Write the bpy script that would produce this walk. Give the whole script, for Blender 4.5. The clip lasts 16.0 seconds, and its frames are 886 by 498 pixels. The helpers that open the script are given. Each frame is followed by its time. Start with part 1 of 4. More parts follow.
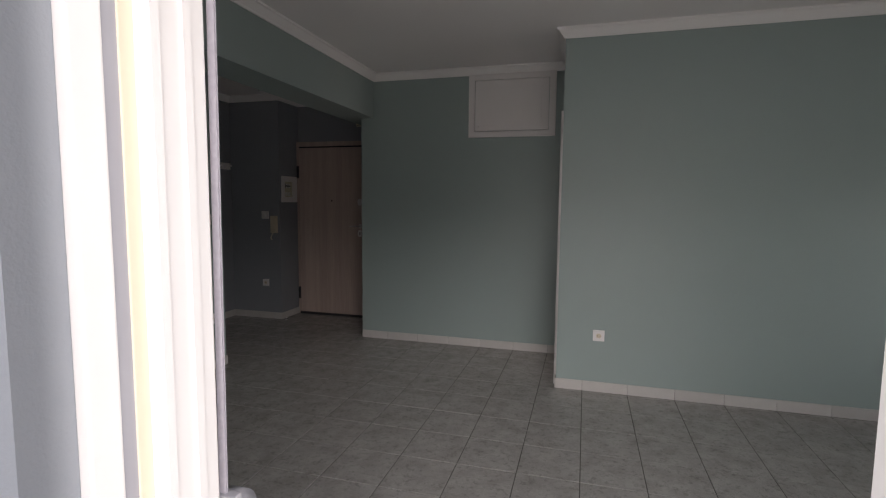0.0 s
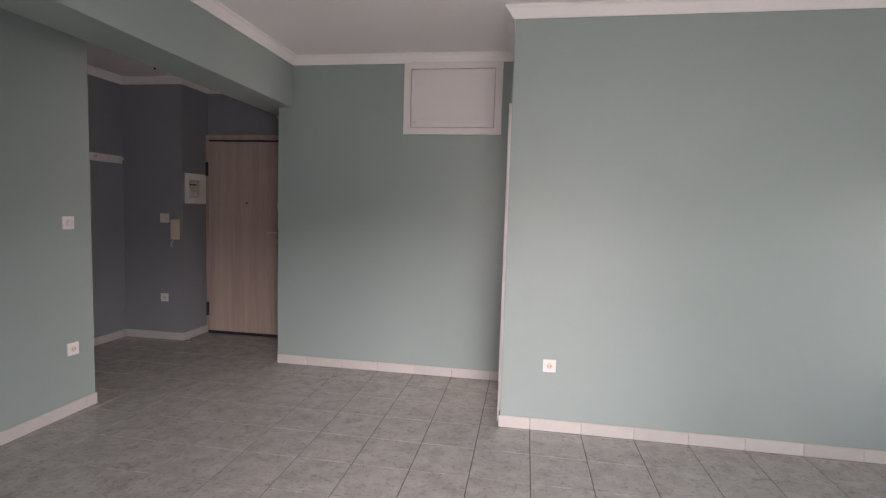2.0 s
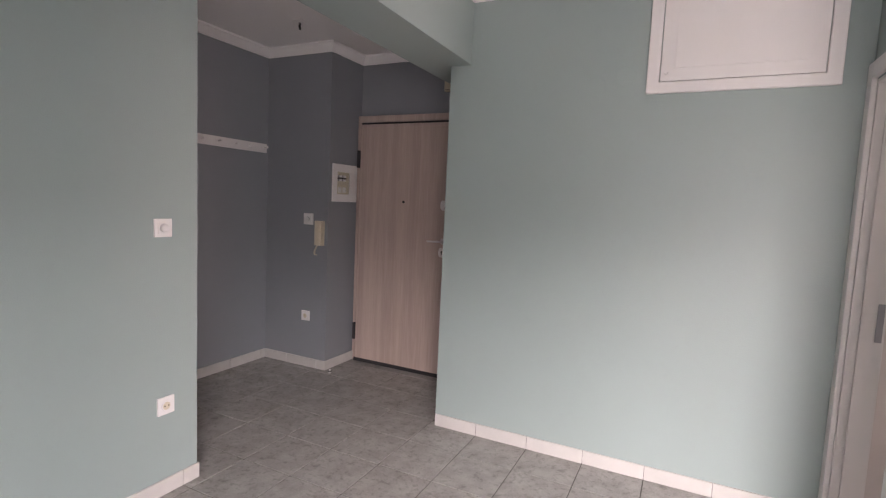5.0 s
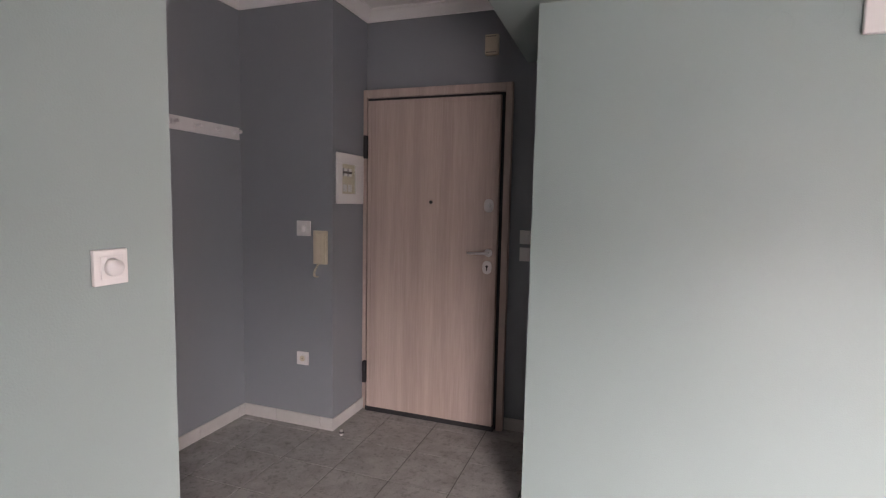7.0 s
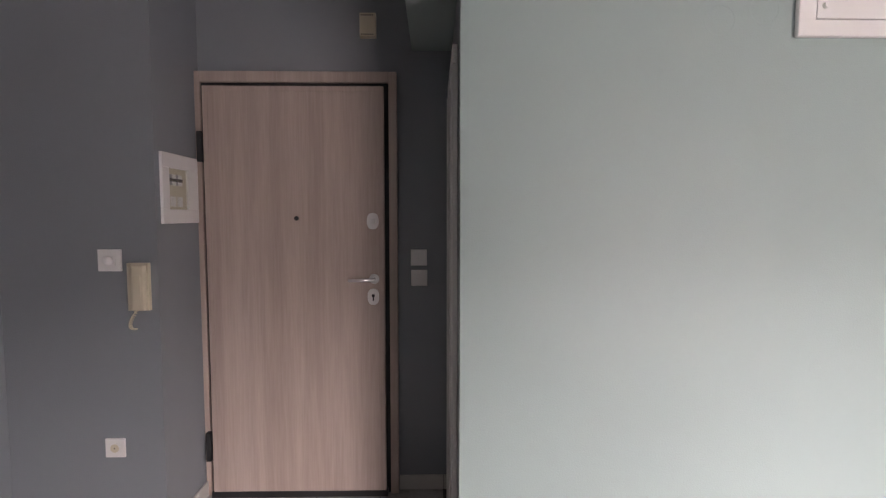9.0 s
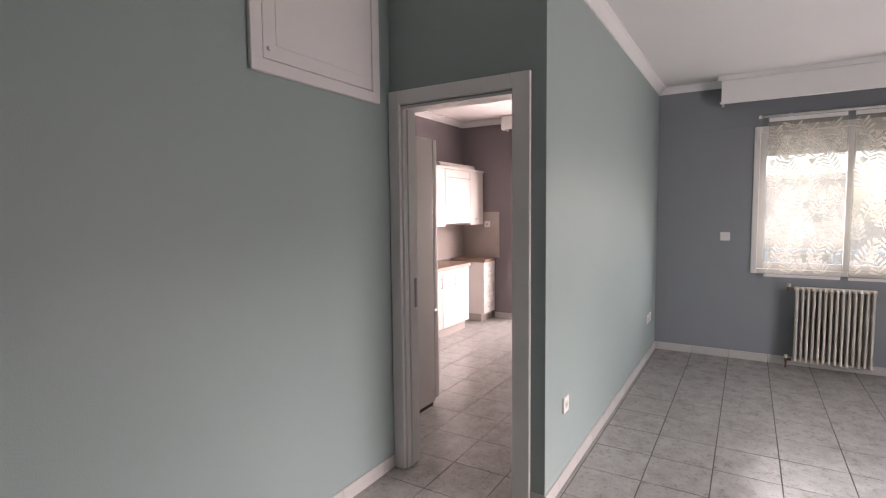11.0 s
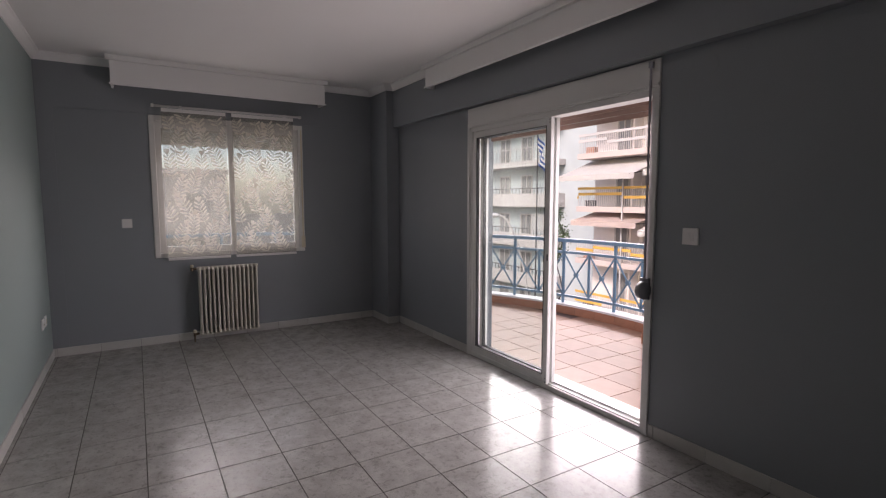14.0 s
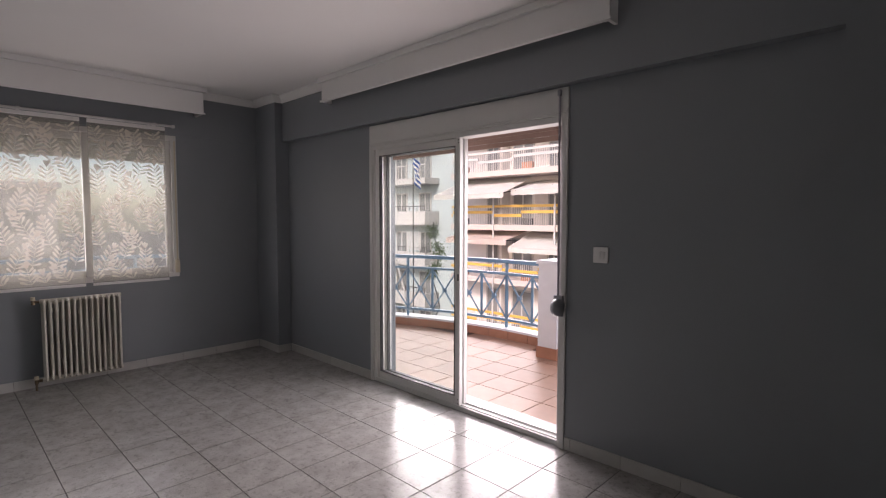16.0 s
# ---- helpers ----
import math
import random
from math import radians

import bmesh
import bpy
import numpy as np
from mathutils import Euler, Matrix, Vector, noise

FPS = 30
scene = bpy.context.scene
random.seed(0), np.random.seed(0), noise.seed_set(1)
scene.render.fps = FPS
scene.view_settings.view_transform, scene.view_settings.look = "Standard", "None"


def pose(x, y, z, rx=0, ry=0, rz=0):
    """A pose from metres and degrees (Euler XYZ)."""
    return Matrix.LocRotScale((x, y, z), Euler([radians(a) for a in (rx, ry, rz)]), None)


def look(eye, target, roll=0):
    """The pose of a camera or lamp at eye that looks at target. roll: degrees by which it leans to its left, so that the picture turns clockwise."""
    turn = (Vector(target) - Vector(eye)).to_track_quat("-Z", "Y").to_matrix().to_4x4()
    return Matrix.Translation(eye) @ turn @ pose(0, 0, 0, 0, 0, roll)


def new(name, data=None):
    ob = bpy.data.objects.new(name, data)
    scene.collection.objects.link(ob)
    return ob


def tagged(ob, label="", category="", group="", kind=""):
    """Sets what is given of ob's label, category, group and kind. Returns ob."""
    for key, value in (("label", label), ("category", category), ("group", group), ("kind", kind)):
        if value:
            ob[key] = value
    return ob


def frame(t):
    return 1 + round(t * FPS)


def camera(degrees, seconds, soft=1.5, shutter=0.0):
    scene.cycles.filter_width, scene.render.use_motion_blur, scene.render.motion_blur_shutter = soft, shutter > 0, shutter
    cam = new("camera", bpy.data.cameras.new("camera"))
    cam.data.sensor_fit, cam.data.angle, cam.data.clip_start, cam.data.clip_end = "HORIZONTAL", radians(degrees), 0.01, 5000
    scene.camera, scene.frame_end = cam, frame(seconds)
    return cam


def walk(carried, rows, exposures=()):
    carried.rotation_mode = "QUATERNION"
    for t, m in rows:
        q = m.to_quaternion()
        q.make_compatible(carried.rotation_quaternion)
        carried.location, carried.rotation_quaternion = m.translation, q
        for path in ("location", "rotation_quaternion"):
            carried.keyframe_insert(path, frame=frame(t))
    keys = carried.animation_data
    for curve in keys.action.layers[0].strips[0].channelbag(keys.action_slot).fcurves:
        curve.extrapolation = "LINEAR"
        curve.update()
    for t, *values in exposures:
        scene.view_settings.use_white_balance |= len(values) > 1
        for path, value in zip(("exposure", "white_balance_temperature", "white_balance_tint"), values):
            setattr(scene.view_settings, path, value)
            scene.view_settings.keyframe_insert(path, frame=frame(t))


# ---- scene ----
cam = camera(82.7, 16.0, soft=1.2)
PATH = [
    (0, (0.181, 0.049, 1.445), (-0.359, 1.966, 1.258), 0.5),
    (0.5, (0.198, 0.239, 1.476), (-0.191, 2.19, 1.273), 0.9),
    (1, (0.115, 0.362, 1.473), (-0.167, 2.333, 1.289), 1.4),
    (1.5, (0.098, 0.478, 1.448), (-0.148, 2.455, 1.273), 1.6),
    (2, (0.118, 0.685, 1.438), (-0.202, 2.653, 1.282), 1.7),
    (2.5, (0.136, 0.891, 1.468), (-0.321, 2.83, 1.296), 1.8),
    (3, (0.049, 1.058, 1.464), (-0.546, 2.96, 1.296), 2.0),
    (3.5, (-0.098, 1.308, 1.479), (-0.805, 3.172, 1.316), 2.4),
    (4, (-0.249, 1.55, 1.474), (-1.045, 3.377, 1.304), 1.9),
    (4.5, (-0.445, 1.837, 1.469), (-1.316, 3.63, 1.296), 2.4),
    (4.7, (-0.536, 1.915, 1.46), (-1.41, 3.705, 1.281), 2.6),
    (6.8, (-1.602, 2.648, 1.435), (-2.313, 4.508, 1.254), 1.1),
    (7, (-1.705, 2.682, 1.448), (-2.361, 4.562, 1.262), 1.2),
    (7.5, (-1.859, 2.825, 1.434), (-2.418, 4.738, 1.26), 0.6),
    (8, (-1.97, 2.994, 1.411), (-2.476, 4.924, 1.275), 0.1),
    (8.2, (-2.009, 3.04, 1.421), (-2.481, 4.978, 1.281), 0.0),
    (10.3, (-2.303, 3.229, 1.493), (-1.019, 4.762, 1.360), -0.3),
    (10.5, (-2.304, 3.203, 1.496), (-0.89, 4.611, 1.354), -0.4),
    (11, (-2.299, 3.169, 1.487), (-0.594, 4.203, 1.337), -0.6),
    (11.5, (-2.264, 3.227, 1.48), (-0.362, 3.826, 1.328), -0.8),
    (12, (-2.225, 3.294, 1.479), (-0.237, 3.449, 1.331), -1.0),
    (12.5, (-2.275, 3.271, 1.454), (-0.294, 3.047, 1.305), -0.9),
    (13, (-2.279, 3.248, 1.457), (-0.358, 2.718, 1.293), -0.8),
    (13.5, (-2.293, 3.257, 1.43), (-0.468, 2.458, 1.249), -0.5),
    (14, (-2.291, 3.282, 1.434), (-0.59, 2.247, 1.24), 0.0),
    (14.5, (-2.263, 3.293, 1.441), (-0.672, 2.097, 1.248), 0.7),
    (15, (-2.159, 3.264, 1.424), (-0.618, 2.0, 1.258), 0.4),
    (15.5, (-2.066, 3.285, 1.445), (-0.575, 1.96, 1.304), 0.1),
    (16, (-2.021, 3.425, 1.45), (-0.629, 1.994, 1.326), 0.1),
]
walk(cam, [(t, look(eye, target, roll)) for t, eye, target, roll in PATH],
     exposures=[(0, 1.95, 6700, 18), (0.5, 2.65, 6800, 24), (1, 3.42, 6850, 25), (2.5, 3.5, 6850, 27), (4.5, 4.2, 6850, 27), (7, 4.5, 6850, 27), (8.2, 4.85, 6850, 27), (10.3, 3.85, 6800, 24), (11, 3.56, 6800, 26), (11.5, 3.42, 6800, 27), (12.5, 2.6, 6800, 26), (13.5, 2.3, 6800, 27), (16, 2.5, 6850, 28)])

# ---- light ----
world = bpy.data.worlds.new("sky")
scene.world = world
world.use_nodes = True
wn = world.node_tree
sky = wn.nodes.new("ShaderNodeTexSky")
sky.sky_type = "NISHITA"
sky.sun_disc = False
sky.sun_elevation = radians(35)
sky.sun_rotation = radians(-17)
sky.air_density = 1.0
sky.dust_density = 2.0
wn.links.new(sky.outputs[0], wn.nodes["Background"].inputs[0])
wn.nodes["Background"].inputs[1].default_value = 0.05
sun = new("sun", bpy.data.lights.new("sun", "SUN"))
sun.data.energy = 0.6
sun.data.angle = radians(15)
sun.data.color = (1, 0.96, 0.9)
sun.matrix_basis = look((0, 0, 52), (18, -72, 0))


def sky_fill(x, y, z, tx, ty, tz, w, h, watts, color=(1.0, 0.98, 0.96)):
    """Added area lamp, a stand-in for daylight before a window or in its opening."""
    ob = new("sky_fill_lamp", bpy.data.lights.new("sky_fill_lamp", "AREA"))
    ob.data.shape, ob.data.size, ob.data.size_y, ob.data.energy = "RECTANGLE", w, h, watts
    ob.data.color = color
    ob.matrix_basis = look((x, y, z), (tx, ty, tz))


# the first two are unseen panels outside, added to light the room deeper
sky_fill(8.0, -9.0, 5.6, 0.0, 4.0, 1.0, 16.0, 4.2, 620)
sky_fill(-2.2, -4.2, 2.9, 1.5, 3.5, 1.3, 8.0, 4.6, 60)
sky_fill(0.55, 0.45, 1.0, 0.55, 4.0, 1.0, 1.8, 1.85, 4.4)
# added lamp in the kitchen balcony door, tinted pink for warmer light
sky_fill(4.19, 5.05, 1.12, 0.5, 5.05, 1.0, 1.2, 1.98, 9, (1.0, 0.83, 0.77))
sky_fill(7.5, 2.4, 4.2, 3.4, 2.4, 1.5, 1.6, 1.2, 20)
sky_fill(3.64, 2.4, 1.42, 0.0, 2.4, 1.42, 1.4, 1.05, 2)


# ---- materials ----
def mat(name, color, rough=0.6, metal=0.0, scale=8.0, vary=0.08, bump=0.0, bump_scale=200.0, rand=0.0, spec=0.5):
    m = bpy.data.materials.new(name)
    m.use_nodes = True
    nt = m.node_tree
    b = nt.nodes["Principled BSDF"]
    b.inputs["Roughness"].default_value = rough
    b.inputs["Metallic"].default_value = metal
    b.inputs["Specular IOR Level"].default_value = spec
    tc = nt.nodes.new("ShaderNodeTexCoord")
    n1 = nt.nodes.new("ShaderNodeTexNoise")
    n1.inputs["Scale"].default_value = scale
    n1.inputs["Detail"].default_value = 6
    nt.links.new(tc.outputs["Object"], n1.inputs["Vector"])
    ramp = nt.nodes.new("ShaderNodeMix")
    ramp.data_type = "RGBA"
    ramp.inputs[6].default_value = (*[c * (1 - vary) for c in color], 1)
    ramp.inputs[7].default_value = (*[min(1, c * (1 + vary)) for c in color], 1)
    nt.links.new(n1.outputs["Fac"], ramp.inputs[0])
    out = ramp.outputs[2]
    if rand:
        oi = nt.nodes.new("ShaderNodeObjectInfo")
        mr = nt.nodes.new("ShaderNodeMapRange")
        mr.inputs["To Min"].default_value = 1 - rand
        mr.inputs["To Max"].default_value = 1 + rand
        nt.links.new(oi.outputs["Random"], mr.inputs["Value"])
        hs = nt.nodes.new("ShaderNodeHueSaturation")
        nt.links.new(mr.outputs[0], hs.inputs["Value"])
        nt.links.new(out, hs.inputs["Color"])
        out = hs.outputs[0]
    nt.links.new(out, b.inputs["Base Color"])
    if bump:
        n2 = nt.nodes.new("ShaderNodeTexNoise")
        n2.inputs["Scale"].default_value = bump_scale
        n2.inputs["Detail"].default_value = 4
        nt.links.new(tc.outputs["Object"], n2.inputs["Vector"])
        bp = nt.nodes.new("ShaderNodeBump")
        bp.inputs["Strength"].default_value = bump
        bp.inputs["Distance"].default_value = 0.002
        nt.links.new(n2.outputs["Fac"], bp.inputs["Height"])
        nt.links.new(bp.outputs[0], b.inputs["Normal"])
    return m


def grained(name, dark, light, rough):
    m = mat(name, light, rough)
    nt = m.node_tree
    b = nt.nodes["Principled BSDF"]
    tc = nt.nodes.new("ShaderNodeTexCoord")
    mp = nt.nodes.new("ShaderNodeMapping")
    mp.inputs["Scale"].default_value = (12, 12, 0.55)
    n1 = nt.nodes.new("ShaderNodeTexNoise")
    n1.inputs["Scale"].default_value = 1.0
    n1.inputs["Detail"].default_value = 8
    n1.inputs["Distortion"].default_value = 0.6
    n2 = nt.nodes.new("ShaderNodeTexNoise")
    n2.inputs["Scale"].default_value = 9.0
    n2.inputs["Detail"].default_value = 5
    ad = nt.nodes.new("ShaderNodeMath")
    ad.operation = "MULTIPLY_ADD"
    ad.inputs[1].default_value = 0.5
    ramp = nt.nodes.new("ShaderNodeValToRGB")
    ramp.color_ramp.elements[0].position, ramp.color_ramp.elements[1].position = 0.55, 0.95
    ramp.color_ramp.elements[0].color, ramp.color_ramp.elements[1].color = (*dark, 1), (*light, 1)
    nt.links.new(tc.outputs["Object"], mp.inputs["Vector"])
    nt.links.new(mp.outputs[0], n1.inputs["Vector"])
    nt.links.new(mp.outputs[0], n2.inputs["Vector"])
    nt.links.new(n2.outputs["Fac"], ad.inputs[0])
    nt.links.new(n1.outputs["Fac"], ad.inputs[2])
    nt.links.new(ad.outputs[0], ramp.inputs[0])
    nt.links.new(ramp.outputs[0], b.inputs["Base Color"])
    return m


def mottled(name, dark, light, rough):
    """Glazed tile: cloudy blotches under a fine grain, each piece cut from another place of the pattern."""
    m = bpy.data.materials.new(name)
    m.use_nodes = True
    nt = m.node_tree
    b = nt.nodes["Principled BSDF"]
    tc = nt.nodes.new("ShaderNodeTexCoord")
    oi = nt.nodes.new("ShaderNodeObjectInfo")
    off = nt.nodes.new("ShaderNodeVectorMath")
    off.operation = "SCALE"
    off.inputs[0].default_value = (37, 53, 11)
    nt.links.new(oi.outputs["Random"], off.inputs["Scale"])
    add = nt.nodes.new("ShaderNodeVectorMath")
    nt.links.new(tc.outputs["Object"], add.inputs[0])
    nt.links.new(off.outputs[0], add.inputs[1])
    big, fine, fleck = (nt.nodes.new("ShaderNodeTexNoise") for _ in range(3))
    for n, sc, de, ro in ((big, 9.0, 5, 0.6), (fine, 140.0, 5, 0.7), (fleck, 34.0, 6, 0.7)):
        n.inputs["Scale"].default_value, n.inputs["Detail"].default_value, n.inputs["Roughness"].default_value = sc, de, ro
        nt.links.new(add.outputs[0], n.inputs["Vector"])
    mx = nt.nodes.new("ShaderNodeMath")
    mx.operation = "MULTIPLY_ADD"
    mx.inputs[1].default_value = 0.7
    nt.links.new(fine.outputs["Fac"], mx.inputs[0])
    nt.links.new(big.outputs["Fac"], mx.inputs[2])
    ramp = nt.nodes.new("ShaderNodeValToRGB")
    ramp.color_ramp.elements[0].position, ramp.color_ramp.elements[1].position = 0.56, 1.06
    ramp.color_ramp.elements[0].color, ramp.color_ramp.elements[1].color = (*dark, 1), (*light, 1)
    nt.links.new(mx.outputs[0], ramp.inputs[0])
    spot = nt.nodes.new("ShaderNodeMapRange")
    spot.inputs["From Min"].default_value, spot.inputs["From Max"].default_value = 0.38, 0.47
    spot.inputs["To Min"].default_value, spot.inputs["To Max"].default_value = 0.76, 1.0
    nt.links.new(fleck.outputs["Fac"], spot.inputs["Value"])
    tone = nt.nodes.new("ShaderNodeHueSaturation")
    nt.links.new(ramp.outputs[0], tone.inputs["Color"])
    nt.links.new(spot.outputs[0], tone.inputs["Value"])
    nt.links.new(tone.outputs[0], b.inputs["Base Color"])
    b.inputs["Specular IOR Level"].default_value = 0.24
    rr = nt.nodes.new("ShaderNodeMapRange")
    rr.inputs["From Min"].default_value, rr.inputs["From Max"].default_value = 0.35, 0.65
    rr.inputs["To Min"].default_value, rr.inputs["To Max"].default_value = rough - 0.03, rough + 0.08
    nt.links.new(big.outputs["Fac"], rr.inputs["Value"])
    nt.links.new(rr.outputs[0], b.inputs["Roughness"])
    wave = nt.nodes.new("ShaderNodeTexNoise")
    wave.inputs["Scale"].default_value, wave.inputs["Detail"].default_value = 6.0, 1
    nt.links.new(add.outputs[0], wave.inputs["Vector"])
    bp = nt.nodes.new("ShaderNodeBump")
    bp.inputs["Strength"].default_value, bp.inputs["Distance"].default_value = 0.15, 0.001
    nt.links.new(wave.outputs["Fac"], bp.inputs["Height"])
    nt.links.new(bp.outputs[0], b.inputs["Normal"])
    return m


def mixed(name, color, see, through_light):
    """A thin sheet: part clear, part scattering light to both sides."""
    m = bpy.data.materials.new(name)
    m.use_nodes = True
    nt = m.node_tree
    nt.nodes.remove(nt.nodes["Principled BSDF"])
    out = nt.nodes["Material Output"]
    clear = nt.nodes.new("ShaderNodeBsdfTransparent")
    trans = nt.nodes.new("ShaderNodeBsdfTranslucent")
    diff = nt.nodes.new("ShaderNodeBsdfDiffuse")
    trans.inputs[0].default_value = diff.inputs[0].default_value = (*color, 1)
    a, b = nt.nodes.new("ShaderNodeMixShader"), nt.nodes.new("ShaderNodeMixShader")
    a.inputs[0].default_value, b.inputs[0].default_value = through_light, see
    nt.links.new(diff.outputs[0], a.inputs[1])
    nt.links.new(trans.outputs[0], a.inputs[2])
    nt.links.new(a.outputs[0], b.inputs[1])
    nt.links.new(clear.outputs[0], b.inputs[2])
    nt.links.new(b.outputs[0], out.inputs[0])
    return m


def glass(name, tint=(0.96, 0.98, 0.97)):
    m = bpy.data.materials.new(name)
    m.use_nodes = True
    nt = m.node_tree
    nt.nodes.remove(nt.nodes["Principled BSDF"])
    out = nt.nodes["Material Output"]
    clear = nt.nodes.new("ShaderNodeBsdfTransparent")
    clear.inputs[0].default_value = (*tint, 1)
    gloss = nt.nodes.new("ShaderNodeBsdfGlossy")
    gloss.inputs["Roughness"].default_value = 0.02
    lw = nt.nodes.new("ShaderNodeLayerWeight")
    pw = nt.nodes.new("ShaderNodeMath")
    pw.operation = "POWER"
    pw.inputs[1].default_value = 4.0
    nt.links.new(lw.outputs["Facing"], pw.inputs[0])
    fr = nt.nodes.new("ShaderNodeMath")
    fr.operation = "MULTIPLY_ADD"
    fr.inputs[1].default_value, fr.inputs[2].default_value = 0.8, 0.03
    nt.links.new(pw.outputs[0], fr.inputs[0])
    a = nt.nodes.new("ShaderNodeMixShader")
    nt.links.new(fr.outputs[0], a.inputs[0])
    nt.links.new(clear.outputs[0], a.inputs[1])
    nt.links.new(gloss.outputs[0], a.inputs[2])
    nt.links.new(a.outputs[0], out.inputs[0])
    return m


GREEN = mat("sage_paint", (0.285, 0.352, 0.339), 0.45, scale=3, vary=0.03, bump=0.4, bump_scale=180)
GREY = mat("slate_paint", (0.23, 0.248, 0.267), 0.5, scale=3, vary=0.04, bump=0.4, bump_scale=180)
WHITE = mat("ceiling_white", (0.83, 0.82, 0.81), 0.8, scale=2, vary=0.02, bump=0.15, bump_scale=150)
TRIM = mat("white_lacquer", (0.72, 0.70, 0.69), 0.35, scale=6, vary=0.03)
ALU = mat("white_aluminium", (0.66, 0.65, 0.63), 0.3, scale=10, vary=0.03)
DARK = mat("black_rubber", (0.02, 0.02, 0.022), 0.6)
GROUT = mat("grey_grout", (0.075, 0.069, 0.063), 0.9, scale=40, vary=0.2)
BGROUT = mat("brown_balcony_grout", (0.17, 0.11, 0.085), 0.9, scale=40, vary=0.2)
PLASTIC = mat("white_plastic", (0.76, 0.74, 0.73), 0.3, scale=10, vary=0.02)
CREAM = mat("aged_cream_plastic", (0.62, 0.55, 0.42), 0.4, scale=20, vary=0.04)
CHROME = mat("brushed_steel", (0.74, 0.73, 0.72), 0.34, 1.0, scale=60, vary=0.05)
RAIL = mat("blue_enamel", (0.14, 0.25, 0.34), 0.4, scale=12, vary=0.12)
STUCCO = mat("white_stucco", (0.76, 0.74, 0.71), 0.85, scale=9, vary=0.06, bump=0.6, bump_scale=120)
MARBLE = mat("threshold_marble", (0.7, 0.69, 0.67), 0.25, scale=5, vary=0.1)
TILE = mottled("grey_floor_tile", (0.25, 0.243, 0.231), (0.38, 0.37, 0.354), 0.19)
SKIRT = mat("skirting_tile", (0.50, 0.485, 0.465), 0.3, scale=10, vary=0.14, rand=0.05)
TERRA = mat("terracotta_tile", (0.42, 0.19, 0.11), 0.5, scale=9, vary=0.2, rand=0.08)
BALC = mat("pinkish_balcony_tile", (0.34, 0.178, 0.106), 0.45, scale=7, vary=0.2, rand=0.08)
WOOD = grained("pale_wood_laminate", (0.39, 0.305, 0.265), (0.50, 0.405, 0.355), 0.42)
KWHITE = mat("kitchen_white", (0.74, 0.70, 0.67), 0.35, scale=5, vary=0.02)
STEEL = mat("fridge_grey", (0.58, 0.535, 0.51), 0.4, scale=80, vary=0.03)
COUNTER = mat("brown_worktop", (0.22, 0.14, 0.10), 0.35, scale=30, vary=0.2)
PANE = glass("window_glass")
SHEER = mixed("sheer_fabric", (0.36, 0.35, 0.29), 0.50, 0.45)
LEAFPRINT = mixed("woven_leaf_print", (0.72, 0.68, 0.62), 0.22, 0.5)
STRAP = mat("grey_strap", (0.30, 0.285, 0.315), 0.8, scale=120, vary=0.2)
WINDER = mat("dark_grey_plastic", (0.30, 0.30, 0.32), 0.45)
RADI = mat("cream_radiator_enamel", (0.62, 0.58, 0.51), 0.35, scale=15, vary=0.05)
BRASS = mat("tarnished_brass", (0.16, 0.12, 0.08), 0.4, 0.8)
SHUTTER = mat("beige_shutter_slats", (0.35, 0.32, 0.27), 0.6, scale=10, vary=0.05)
FAC_A = mat("pale_blue_facade", (0.41, 0.465, 0.475), 0.9, scale=0.7, vary=0.12)
FAC_B = mat("beige_facade", (0.70, 0.655, 0.62), 0.9, scale=0.7, vary=0.12)
FAC_W = mat("white_balcony_concrete", (0.46, 0.445, 0.43), 0.9, scale=1.1, vary=0.12)
FAC_P = mat("pink_beige_slab_paint", (0.50, 0.43, 0.395), 0.9, scale=1.1, vary=0.12)
FAC_D = mat("dark_window_glass", (0.20, 0.205, 0.205), 0.2)
AWN = mat("cream_awning_canvas", (0.80, 0.78, 0.74), 0.8, scale=3, vary=0.06)
AWN2 = mat("pink_beige_awning_canvas", (0.78, 0.66, 0.60), 0.8, scale=3, vary=0.06)
YELLOW = mat("ochre_metal", (0.60, 0.36, 0.08), 0.5, scale=4, vary=0.1)
IRON = mat("dark_iron", (0.05, 0.05, 0.055), 0.6)
LEAF = mat("ivy_leaf", (0.05, 0.09, 0.03), 0.6, scale=3, vary=0.3)
FLAGB = mat("blue_flag_cloth", (0.04, 0.11, 0.36), 0.8)
FLAGW = mat("white_flag_cloth", (0.75, 0.75, 0.75), 0.8)
ASPH = mat("asphalt", (0.055, 0.055, 0.055), 0.9, scale=2, vary=0.2)
FAC_E = mat("pale_grey_facade", (0.50, 0.47, 0.43), 0.9, scale=0.7, vary=0.15)
PLUM = mat("plum_grey_paint", (0.19, 0.165, 0.178), 0.5, scale=3, vary=0.04, bump=0.4, bump_scale=180)
SLATS = mat("brown_shutter_slats", (0.30, 0.19, 0.155), 0.5, scale=20, vary=0.1)
SPLASH = mat("beige_splashback", (0.42, 0.37, 0.34), 0.35, scale=14, vary=0.06)


# ---- building helpers ----
def world_of(ob):
    return ob.matrix_basis if ob.parent is None else Matrix.Identity(4)


def link(name, bm, material, parent=None, label=""):
    me = bpy.data.meshes.new(name)
    bm.to_mesh(me)
    bm.free()
    me.materials.append(material)
    ob = new(name, me)
    if parent is not None:
        ob.parent = parent
        ob.matrix_parent_inverse = world_of(parent).inverted()
    if label:
        tagged(ob, label)
    return ob


part = link


def base(name, x, y, z, label, category, group="", kind=""):
    ob = new(name)
    ob.empty_display_size = 0.1
    ob.matrix_basis = pose(x, y, z)
    return tagged(ob, label, category, group, kind)


